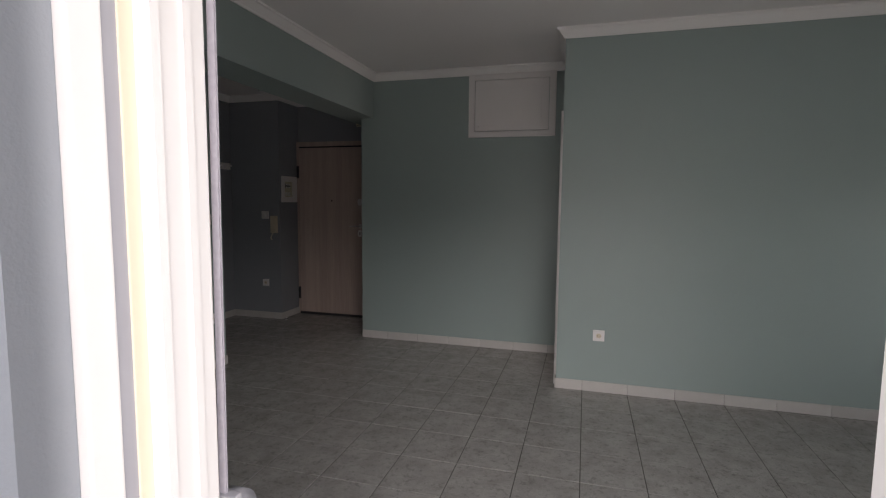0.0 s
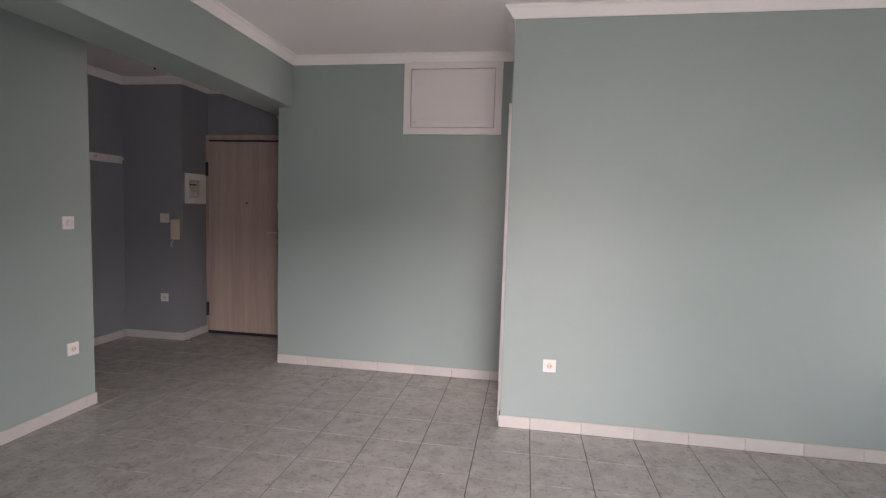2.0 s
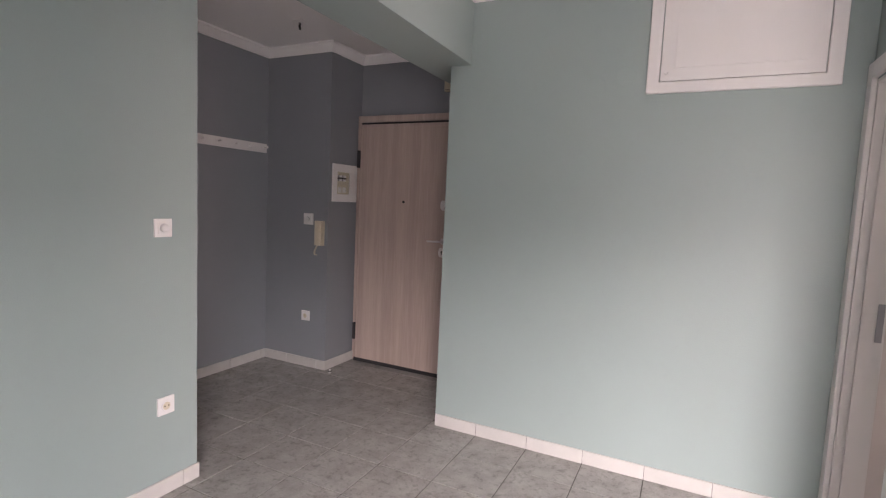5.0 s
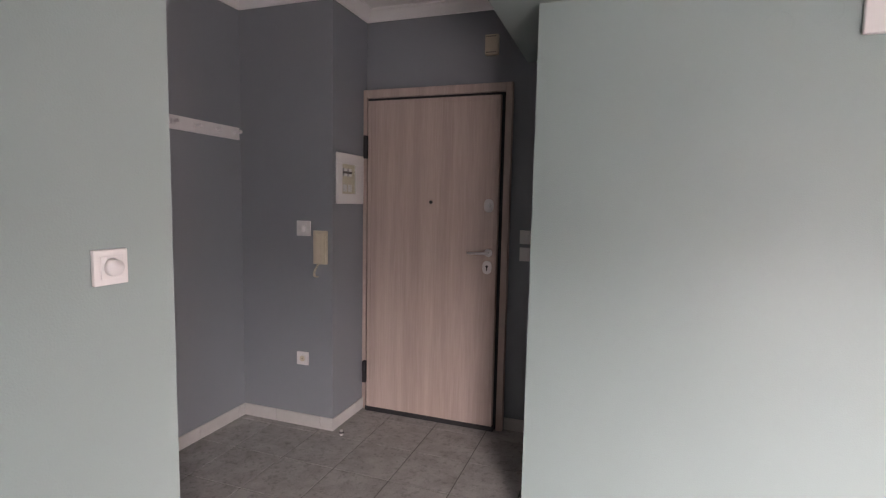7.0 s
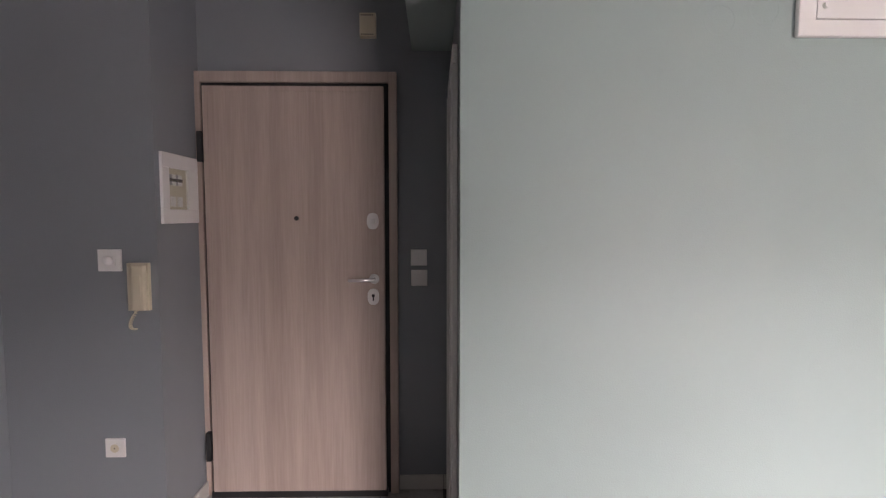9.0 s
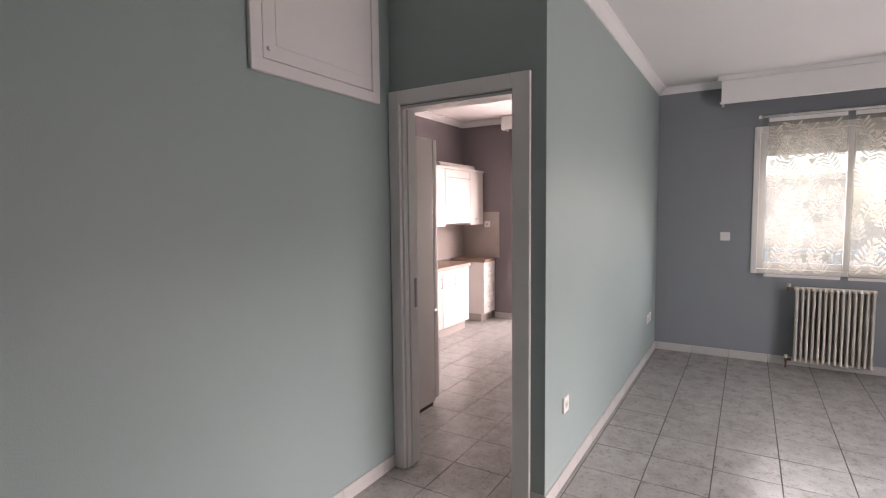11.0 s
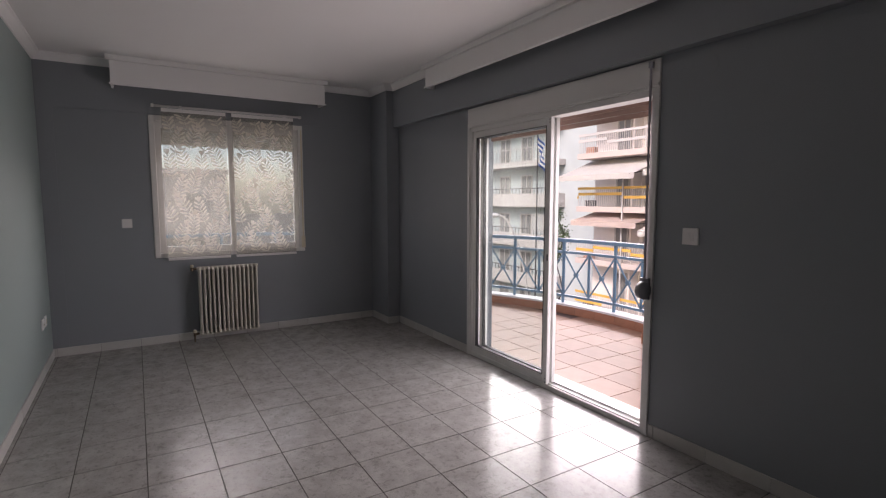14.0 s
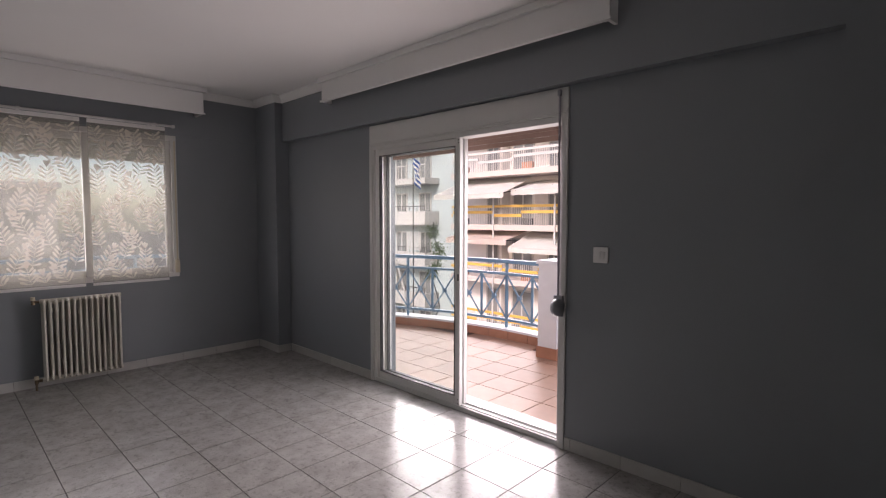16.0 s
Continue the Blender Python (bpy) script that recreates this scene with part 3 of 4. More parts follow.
def sprig(bm, x, o, base_y, base_z, ang, length, rng):
    """One printed fern sprig: a curved thin stem with paired club-shaped leaflets."""
    y, z, a = base_y, base_z, ang
    step = 0.034
    n = int(length / step)
    bend = rng.uniform(-0.05, 0.05)
    y0, y1, z0, z1 = o

    def inside(p, q):
        return y0 + 0.004 < p < y1 - 0.004 and z0 + 0.02 < q < z1 - 0.01

    for i in range(n):
        ny, nz = y + math.sin(a) * step, z + math.cos(a) * step
        if inside(y, z) and inside(ny, nz):
            c, d = math.cos(a) * 0.0016, -math.sin(a) * 0.0016
            bm.faces.new([bm.verts.new(p) for p in ((x, y - c, z - d), (x, y + c, z + d), (x, ny + c, nz + d), (x, ny - c, nz - d))])
        for side in ((-1, 1) if i < n - 1 else (-0.5, 0, 0.5)):
            la = a + side * (1.05 - 0.35 * i / n) + rng.uniform(-0.1, 0.1)
            ll = rng.uniform(0.074, 0.090) * (1 - 0.35 * (i / n) ** 2) * (0.75 if i == 0 else 1)
            w = rng.uniform(0.0135, 0.016)
            vs = []
            for k in range(12):
                t = 2 * math.pi * k / 12
                u = (1 + math.cos(t)) / 2
                v = math.sin(t) * w * (0.22 + 0.78 * u ** 1.3)
                py, pz = ny + math.sin(la) * u * ll + math.cos(la) * v, nz + math.cos(la) * u * ll - math.sin(la) * v
                vs.append((x, py, pz))
            vs = [(q[0], min(max(q[1], y0 + 0.004), y1 - 0.004), q[2]) for q in vs]
            if inside(ny, nz) and all(z0 + 0.02 < q[2] < z1 - 0.01 for q in vs):
                bm.faces.new([bm.verts.new(q) for q in vs])
        y, z, a = ny, nz, a + bend


def panel(y0, y1, z0, z1, seed):
    rng = random.Random(seed)
    ob = base("curtain", 3.33, (y0 + y1) / 2, z0, "sheer beige curtain panel with white fern print", "curtain", "panel curtains at the window")
    bm = bmesh.new()
    k = 24
    rows = []
    for i in range(k + 1):
        y = y0 + (y1 - y0) * i / k
        rows.append([bm.verts.new((3.332 + 0.003 * math.sin(y * 9 + z * 2), y, z)) for z in (z0, (z0 + z1) / 2, z1)])
    for i in range(k):
        for j in range(2):
            bm.faces.new((rows[i][j], rows[i + 1][j], rows[i + 1][j + 1], rows[i][j + 1]))
    part("sheet", bm, SHEER, ob)
    bm = bmesh.new()
    layer = 0
    for c in range(4):
        z = z0 - 0.26 + 0.13 * (c % 2) + rng.uniform(-0.03, 0.03)
        lean = 0.28 if c % 2 else -0.28
        while z < z1 + 0.05:
            y = y0 + (y1 - y0) * (c + 0.5) / 4
            sprig(bm, 3.3275 - 0.00025 * layer, (y0, y1, z0, z1), y + rng.uniform(-0.015, 0.015), z, lean + rng.uniform(-0.12, 0.12), rng.uniform(0.24, 0.275), rng)
            z += 0.225
            layer += 1
            lean = -lean
    tagged(part("leaf_print", bm, LEAFPRINT, ob, "white woven fern leaves"), kind="stuff")
    part("header_slat", box(3.322, 3.337, y0, y1, z1 - 0.004, z1 + 0.03, 0.002), PLASTIC, ob)
    part("hem_bar", box(3.325, 3.336, y0, y1, z0 - 0.012, z0 + 0.012, 0.002), PLASTIC, ob)
    return ob


panel(2.455, 3.03, 0.85, 2.285, 3)
panel(1.775, 2.40, 0.85, 2.285, 8)

# ---- radiator ----
rad = base("radiator", 3.29, 2.46, 0.09, "cream enamelled column radiator under the window", "radiator")
bm = bmesh.new()
for sx in (3.232, 3.285, 3.338):
    cyl(bm, (sx, 0, 0.085), (sx, 0, 0.735), 0.0105, None, 10)
for z, e in ((0.08, -1), (0.745, 1)):
    cyl(bm, (3.285, -0.0207, z), (3.285, 0.0207, z), 0.02, None, 12)
    for a_, b_ in ((3.232, 3.285), (3.285, 3.338)):
        cyl(bm, (a_, 0, z - e * 0.012 + (e * 0.022 if a_ > 3.25 else 0)), (b_, 0, z - e * 0.012 + (0 if a_ > 3.25 else e * 0.022)), 0.0105, None, 8)
bx(bm, 3.24, 3.33, -0.0025, 0.0025, 0.10, 0.73)
sec = bpy.data.meshes.new("section")
bm.to_mesh(sec)
bm.free()
sec.materials.append(RADI)
for i in range(14):
    o = new("section", sec)
    o.parent = rad
    o.matrix_parent_inverse = rad.matrix_basis.inverted()
    o.matrix_basis = pose(0, 2.195 + i * 0.0415, 0)
for z in (0.08, 0.745):
    bm = bmesh.new()
    cyl(bm, (3.285, 2.17, z), (3.285, 2.76, z), 0.013)
    part("header_pipe", bm, RADI, rad)
for z, nm in ((0.745, "top_valve"), (0.08, "bottom_valve")):
    bm = bmesh.new()
    cyl(bm, (3.285, 2.75, z), (3.285, 2.80, z), 0.012, None, 12)
    cyl(bm, (3.285, 2.80, z - 0.022), (3.285, 2.80, z + 0.016), 0.013, None, 12)
    body = part(nm, bm, BRASS, rad, "tarnished brass valve")
    bm = bmesh.new()
    cyl(bm, (3.285, 2.80, z + 0.014), (3.285, 2.80, z + 0.042), 0.018, 0.015, 14)
    part("cap", bm, CREAM, body, "cream plastic valve cap")
bm = bmesh.new()
cyl(bm, (3.285, 2.80, -0.002), (3.285, 2.80, 0.07), 0.009, None, 10)
part("supply_pipe", bm, BRASS, rad, "tarnished brass supply pipe")
for y in (2.27, 2.66):
    part("wall_bracket", box(3.33, E, y - 0.012, y + 0.012, 0.64, 0.67), RADI, rad)

rad.matrix_basis = pose(3.29, 2.492, 0.09)

# ---- ceiling rose ----
rose = base("ceiling_rose", 0.72, 2.39, H - 0.03, "white moulded plaster ceiling rose with a bare lamp hook", "ceiling rose")
bm = bmesh.new()
prof = ((0.0, 0.05), (0.025, 0.05), (0.034, 0.022), (0.06, 0.042), (0.072, 0.016), (0.105, 0.034), (0.118, 0.01), (0.15, 0.018), (0.165, 0.0))
rings = []
for r, d in prof:
    rings.append([bm.verts.new((0.72 + (r + (0.008 * math.cos(k * math.pi / 4) if r > 0.06 else 0)) * math.cos(k * math.pi / 24), 2.39 + (r + (0.008 * math.cos(k * math.pi / 4) if r > 0.06 else 0)) * math.sin(k * math.pi / 24), H - d)) for k in range(48)] if r else [bm.verts.new((0.72, 2.39, H - d))])
for a, b in zip(rings, rings[1:]):
    for k in range(48):
        if len(a) == 1:
            bm.faces.new((a[0], b[k], b[(k + 1) % 48]))
        else:
            bm.faces.new((a[k], a[(k + 1) % 48], b[(k + 1) % 48], b[k]))
bmesh.ops.recalc_face_normals(bm, faces=bm.faces[:])
part("medallion", bm, WHITE, rose)
bm = bmesh.new()
cyl(bm, (0.72, 2.39, H - 0.03), (0.72, 2.39, H - 0.075), 0.008, 0.006, 10)
cyl(bm, (0.72, 2.39, H - 0.07), (0.65, 2.39, H - 0.09), 0.005, None, 8)
part("hook", bm, IRON, rose)

# ---- hall ----
ed = tagged(base("door_entrance", -2.85, 5.72, 0, "closed pale wood laminate security door", "door"), kind="structure")
part("door_frame", boxes([(-3.345, -3.318, 5.722, DOOR, 0, 2.172), (-2.386, -2.346, 5.722, DOOR, 0, 2.172), (-3.318, -2.386, 5.722, DOOR, 2.118, 2.172)], 0.002), WOOD, ed)
part("seal", boxes([(-3.3175, -2.3865, 5.738, 5.755, 0.0, 2.1175)]), DARK, ed, "black rubber seal")
leaf = part("leaf", box(-3.299, -2.409, 5.702, 5.737, 0.03, 2.096, 0.003), WOOD, ed)
part("border", boxes([(-3.297, -3.272, 5.7, 5.704, 0.033, 2.093), (-2.436, -2.411, 5.7, 5.704, 0.033, 2.093), (-3.272, -2.436, 5.7, 5.704, 2.068, 2.093)], 0.001), WOOD, leaf)
part("bottom_seal", box(-3.308, -2.40, 5.698, 5.737, 0.0, 0.03), DARK, ed, "black draught seal along the foot")
for z in (1.80, 0.27):
    part("hinge", box(-3.33, -3.306, 5.695, 5.725, z - 0.075, z + 0.075, 0.004), DARK, ed)


def oval(bm, x, z, w, h, y0, y1, n=28):
    top, bot = [], []
    for k in range(n):
        t = 2 * math.pi * k / n
        c, s_ = math.cos(t), math.sin(t)
        px, pz = x + w * (abs(c) ** 0.8) * (1 if c > 0 else -1), z + h * (abs(s_) ** 0.8) * (1 if s_ > 0 else -1)
        top.append(bm.verts.new((px, y0, pz)))
        bot.append(bm.verts.new((px, y1, pz)))
    bm.faces.new(top)
    bm.faces.new(bot[::-1])
    for k in range(n):
        bm.faces.new((top[k], bot[k], bot[(k + 1) % n], top[(k + 1) % n]))
    bmesh.ops.recalc_face_normals(bm, faces=bm.faces[:])


bm = bmesh.new()
cyl(bm, (-2.847, 5.703, 1.445), (-2.847, 5.696, 1.445), 0.011, None, 16)
part("peephole", bm, DARK, leaf)
for z, w, h in ((1.431, 0.029, 0.041), (1.049, 0.029, 0.041)):
    bm = bmesh.new()
    oval(bm, -2.466, z, w, h, 5.691, 5.703)
    esc = part("escutcheon", bm, PLASTIC, leaf, "satin steel lock plate")
    bm = bmesh.new()
    if z > 1.2:
        cyl(bm, (-2.462, 5.692, z), (-2.462, 5.67, z), 0.015, 0.013, 20)
        part("knob", bm, CHROME, esc)
    else:
        cyl(bm, (-2.466, 5.692, z + 0.006), (-2.466, 5.688, z + 0.006), 0.008, None, 14)
        bx(bm, -2.4695, -2.4625, 5.688, 5.692, z - 0.02, z + 0.004)
        part("keyhole", bm, DARK, esc)
bm = bmesh.new()
cyl(bm, (-2.461, 5.703, 1.139), (-2.461, 5.694, 1.139), 0.026, 0.024, 28)
ros = part("rosette", bm, CHROME, leaf)
bm = bmesh.new()
cyl(bm, (-2.461, 5.694, 1.139), (-2.461, 5.655, 1.139), 0.0095, None, 14)
cyl(bm, (-2.455, 5.655, 1.139), (-2.585, 5.652, 1.136), 0.0095, 0.007, 14)
smooth(part("lever", bm, CHROME, ros, "brushed steel lever handle"))

bell = base("doorbell_chime", -2.485, DOOR, 2.345, "cream plastic doorbell chime above the entrance door", "doorbell")
part("cover", box(-2.527, -2.447, DOOR - 0.04, DOOR, 2.345, 2.46, 0.005), CREAM, bell)
for z in (2.355, 2.448):
    part("grille", boxes([(-2.52 + k * 0.011, -2.514 + k * 0.011, DOOR - 0.0415, DOOR - 0.0395, z - 0.003, z + 0.003) for k in range(6)]), DARK, bell)

fuse = base("fuse_box", STEP, 5.54, 1.42, "white flush fuse box with a clear window", "fuse box")
part("frame", boxes([(STEP, STEP + 0.014, 5.375, 5.705, 1.423, 1.487), (STEP, STEP + 0.014, 5.375, 5.705, 1.671, 1.737), (STEP, STEP + 0.014, 5.375, 5.434, 1.487, 1.671), (STEP, STEP + 0.014, 5.603, 5.705, 1.487, 1.671)], 0.002), PLASTIC, fuse)
part("backing", box(STEP, STEP + 0.003, 5.434, 5.603, 1.487, 1.671), CREAM, fuse)
for k in range(6):
    part("breaker", box(STEP + 0.003, STEP + 0.010, 5.447 + k * 0.018, 5.463 + k * 0.018, 1.595, 1.645, 0.002), PLASTIC if k % 3 else WINDER, fuse)
part("breaker_row", box(STEP + 0.003, STEP + 0.0105, 5.444, 5.556, 1.612, 1.626), DARK, fuse)
for k in range(2):
    part("neutral_switch", box(STEP + 0.003, STEP + 0.010, 5.455 + k * 0.06, 5.495 + k * 0.06, 1.50, 1.545, 0.003), PLASTIC, fuse)
g = part("window", box(STEP + 0.011, STEP + 0.013, 5.434, 5.603, 1.487, 1.671), PANE, fuse)
g.visible_shadow = False

tel = base("intercom_handset", -3.42, INTER, 1.05, "cream plastic door intercom handset on the hall wall", "intercom")
part("cradle", box(-3.468, -3.376, INTER - 0.022, INTER, 1.052, 1.258, 0.006), CREAM, tel)
hs = part("handset", box(-3.438, -3.380, INTER - 0.05, INTER - 0.022, 1.056, 1.252, 0.012, 3), CREAM, tel)
part("grip", box(-3.424, -3.394, INTER - 0.053, INTER - 0.049, 1.10, 1.21, 0.003), CREAM, hs)
bm = bmesh.new()
pts = []
for k in range(90):
    t = k / 89
    cx = -3.425 - 0.03 * math.sin(t * 3.0)
    cz = 1.055 - 0.085 * math.sin(t * math.pi / 2) + (0.02 * max(0, t - 0.7))
    pts.append(Vector((cx + 0.006 * math.cos(k * 0.9), INTER - 0.03 + 0.006 * math.sin(k * 0.9), cz)))
for a, b in zip(pts, pts[1:]):
    cyl(bm, a, b, 0.0028, None, 5)
part("coiled_cord", bm, CREAM, tel)

rack = base("coat_rack", HW, 4.85, 1.80, "white painted wall coat rack with pegs", "coat rack")
part("board", box(HW, HW + 0.018, 4.38, 5.31, 1.812, 1.887, 0.003), TRIM, rack)
for k in range(6):
    y = 5.275 - k * 0.155
    bm = bmesh.new()
    cyl(bm, (HW + 0.018, y, 1.85), (HW + 0.062, y, 1.858), 0.008, 0.011, 12)
    bx(bm, HW + 0.018, HW + 0.024, y - 0.016, y + 0.016, 1.834, 1.866)
    part("peg", bm, TRIM, rack)

LX, LY, LZ = -3.27, 4.875, 2.685
hl = base("hall_lamp_wire", LX, LY, LZ - 0.05, "bare dark lamp wire with a connector at the hall ceiling", "lamp wire")
bm = bmesh.new()
cyl(bm, (LX, LY, LZ), (LX, LY, LZ - 0.008), 0.05, 0.044, 24)
part("rose", bm, WHITE, hl, "flat white plaster disc")
bm = bmesh.new()
cyl(bm, (LX, LY, LZ - 0.006), (LX + 0.004, LY, LZ - 0.035), 0.004, None, 8)
cyl(bm, (LX + 0.006, LY + 0.008, LZ - 0.006), (LX + 0.012, LY, LZ - 0.04), 0.003, None, 8)
part("wire", bm, DARK, hl)
bm = bmesh.new()
cyl(bm, (LX + 0.004, LY, LZ - 0.03), (LX + 0.009, LY, LZ - 0.058), 0.009, 0.007, 10)
part("connector", bm, DARK, hl)

stop = base("door_stop", -3.25, INTER - 0.02, 0, "small steel door stop on the floor", "door stop")
bm = bmesh.new()
cyl(bm, (-3.262, INTER - 0.03, -0.004), (-3.262, INTER - 0.03, 0.03), 0.012, 0.01, 14)
part("post", bm, CHROME, stop)
bm = bmesh.new()
cyl(bm, (-3.262, INTER - 0.03, 0.014), (-3.262, INTER - 0.03, 0.022), 0.0145, None, 14)
part("buffer", bm, DARK, stop)

hd2 = tagged(base("door_hall", HEND, 5.35, 0, "closed white panelled door with a white casing", "door"), kind="structure")
part("casing", boxes([(HEND - 0.02, HEND, 5.09, 5.16, 0, 2.03), (HEND - 0.02, HEND, 5.67, 5.74, 0, 2.03), (HEND - 0.02, HEND, 5.09, 5.74, 2.03, 2.10)], 0.003), TRIM, hd2)
part("leaf", box(HEND - 0.013, HEND, 5.163, 5.667, 0.008, 2.027, 0.002), TRIM, hd2)
part("stop_bead", boxes([(HEND - 0.026, HEND - 0.02, 5.15, 5.162, 0, 2.03), (HEND - 0.026, HEND - 0.02, 5.668, 5.68, 0, 2.03)]), TRIM, hd2)

# ---- kitchen door casing ----
kd = tagged(base("door_kitchen", 0, 4.49, 0, "white painted wooden casing of the open kitchen doorway", "door frame"), kind="structure")
part("casing", boxes([(-0.022, 0, 4.064, 4.155, 0, 2.144), (-0.022, 0, 4.826, HATCH - 0.004, 0, 2.144), (-0.022, 0, 4.155, 4.826, 2.07, 2.144)], 0.003), TRIM, kd)
part("lining", boxes([(0, 0.125, 4.15, 4.165, 0, 2.064), (0, 0.125, 4.815, 4.83, 0, 2.064), (0, 0.125, 4.165, 4.815, 2.05, 2.064)]), TRIM, kd)
part("stop_bead", boxes([(0.035, 0.05, 4.165, 4.175, 0, 2.05), (0.035, 0.05, 4.805, 4.815, 0, 2.05)]), TRIM, kd)
part("strike_plate", box(0.092, 0.116, 4.811, 4.8155, 0.93, 1.10), WINDER, kd, "dark metal strike plate")

# ---- kitchen ----
fr = base("fridge", 0.5, 5.52, 0, "tall grey fridge freezer beside the kitchen doorway", "fridge")
part("body", box(0.16, 0.895, 5.19, 5.79, 0.03, 2.02, 0.008), STEEL, fr)
fd = part("fridge_door", box(0.90, 0.955, 5.19, 5.79, 0.74, 2.02, 0.012), STEEL, fr)
part("handle", box(0.955, 1.0, 5.215, 5.245, 0.78, 1.06, 0.008), STEEL, fd)
fd = part("freezer_door", box(0.90, 0.955, 5.19, 5.79, 0.05, 0.725, 0.012), STEEL, fr)
part("handle", box(0.955, 1.0, 5.215, 5.245, 0.42, 0.69, 0.008), STEEL, fd)
part("plinth", box(0.18, 0.88, 5.20, 5.78, 0, 0.03), DARK, fr)

KF = 6.16


def base_unit(x0, x1, doors, label):
    ob = base("base_cabinet", (x0 + x1) / 2, KF, 0, label, "kitchen cabinet")
    part("body", box(x0, x1, KF + 0.02, KN, 0.12, 0.80), KWHITE, ob)
    part("plinth", box(x0, x1, KF + 0.06, KN, 0, 0.12), SPLASH, ob)
    w = (x1 - x0) / doors
    for k in range(doors):
        d = part("door", box(x0 + k * w + 0.002, x0 + (k + 1) * w - 0.002, KF, KF + 0.02, 0.122, 0.797, 0.003), KWHITE, ob)
        hx = x0 + (k + 1) * w - 0.05 if k % 2 == 0 else x0 + k * w + 0.05
        bm = bmesh.new()
        cyl(bm, (hx, KF - 0.022, 0.60), (hx, KF - 0.022, 0.72), 0.005, None, 10)
        cyl(bm, (hx, KF, 0.605), (hx, KF - 0.022, 0.605), 0.004, None, 8)
        cyl(bm, (hx, KF, 0.715), (hx, KF - 0.022, 0.715), 0.004, None, 8)
        part("handle", bm, CHROME, d)
    return ob


base_unit(2.0, 2.62, 1, "white laminate kitchen base cabinet with one door")
base_unit(2.622, 3.25, 2, "white laminate kitchen base cabinet with two doors")
dr = base("drawer_cabinet", 3.86, KF, 0, "white laminate kitchen drawer cabinet with five drawers", "kitchen cabinet")
part("body", box(3.68, KE, KF + 0.02, KN, 0.10, 0.80), KWHITE, dr)
part("plinth", box(3.69, KE, KF + 0.05, KN, 0, 0.10), SPLASH, dr)
for k in range(5):
    z = 0.105 + k * 0.139
    d = part("drawer_front", box(3.682, KE - 0.004, KF, KF + 0.02, z, z + 0.134, 0.003), KWHITE, dr)
    bm = bmesh.new()
    cyl(bm, (3.79, KF - 0.018, z + 0.085), (3.91, KF - 0.018, z + 0.085), 0.005, None, 8)
    for hx in (3.795, 3.905):
        cyl(bm, (hx, KF, z + 0.085), (hx, KF - 0.018, z + 0.085), 0.004, None, 8)
    part("handle", bm, CHROME, d)
for a, b in ((1.4, 3.26), (3.66, KE)):
    wt = base("worktop", (a + b) / 2, 6.4, 0.80, "dark brown laminate kitchen worktop", "worktop")
    part("slab", box(a, b, KF - 0.025, KN, 0.80, 0.84, 0.004), COUNTER, wt)
for k, (a, b) in enumerate(((1.9, 2.72), (2.722, 2.98), (2.982, 3.62), (3.622, KE - 0.02))):
    wc = base("wall_cabinet", (a + b) / 2, 6.33, 1.30, "white laminate kitchen wall cabinet", "kitchen cabinet", "kitchen wall cabinets")
    z0 = 1.30 if k != 2 else 1.33
    part("body", box(a, b, 6.35, KN, z0, 2.0), KWHITE, wc)
    d = part("door", box(a + 0.002, b - 0.002, 6.33, 6.35, z0, 1.90 if k == 2 else 2.0, 0.003), KWHITE, wc)
    if k == 2:
        part("flap", box(a + 0.002, b - 0.002, 6.33, 6.35, 1.904, 2.0, 0.003), KWHITE, wc)
    part("top_moulding", box(a, b, 6.31, KN, 2.0, 2.03, 0.004), KWHITE, wc)
    bm = bmesh.new()
    hx = (a + b) / 2
    cyl(bm, (hx - 0.05, 6.31, z0 + 0.08), (hx + 0.05, 6.31, z0 + 0.08), 0.005, None, 8)
    for q in (-0.045, 0.045):
        cyl(bm, (hx + q, 6.33, z0 + 0.08), (hx + q, 6.31, z0 + 0.08), 0.004, None, 8)
    part("handle", bm, CHROME, d)
roll = base("rolled_sheet", 3.4, 6.42, 2.03, "white rolled sheet lying on the wall cabinets", "rolled sheet")
bm = bmesh.new()
cyl(bm, (3.0, 6.43, 2.065), (3.85, 6.41, 2.06), 0.034, None, 18)
smooth(part("roll", bm, AWN, roll))
bm = bmesh.new()
cyl(bm, (2.995, 6.43, 2.065), (3.003, 6.43, 2.065), 0.02, None, 14)
part("core", bm, CREAM, roll)
setting("trim_splashback", boxes([(1.4, KE - 0.008, KN - 0.008, KN, 0.84, 1.45), (KE - 0.008, KE, 6.09, KN, 0.84, 1.47)]), SPLASH, "beige tiled kitchen splashback", "splashback")
plate("wall_socket", (KE - 0.008, 6.27, 1.30), (-1, 0), "white plastic socket on the beige splashback", "socket", "socket")
kp = base("curtain_pelmet", 3.93, 5.3, 2.54, "white painted plaster pelmet above the kitchen door", "pelmet")
part("front_board", box(3.82, 3.84, 4.55, 5.97, 2.54, H), WHITE, kp)
part("end_board", box(3.84, KE, 5.95, 5.97, 2.54, H), WHITE, kp)
part("end_board", box(3.84, KE, 4.55, 4.57, 2.54, H), WHITE, kp)
kb = tagged(base("door_kitchen_balcony", KE, 5.25, 0, "white aluminium glazed kitchen balcony door", "door"), kind="structure")
part("casing", boxes([(KE - 0.015, KE + 0.08, 5.73, 5.81, 0, 2.2), (KE - 0.015, KE + 0.08, 4.29, 4.37, 0, 2.2), (KE - 0.015, KE + 0.08, 4.29, 5.81, 2.2, 2.3)], 0.003), ALU, kb)
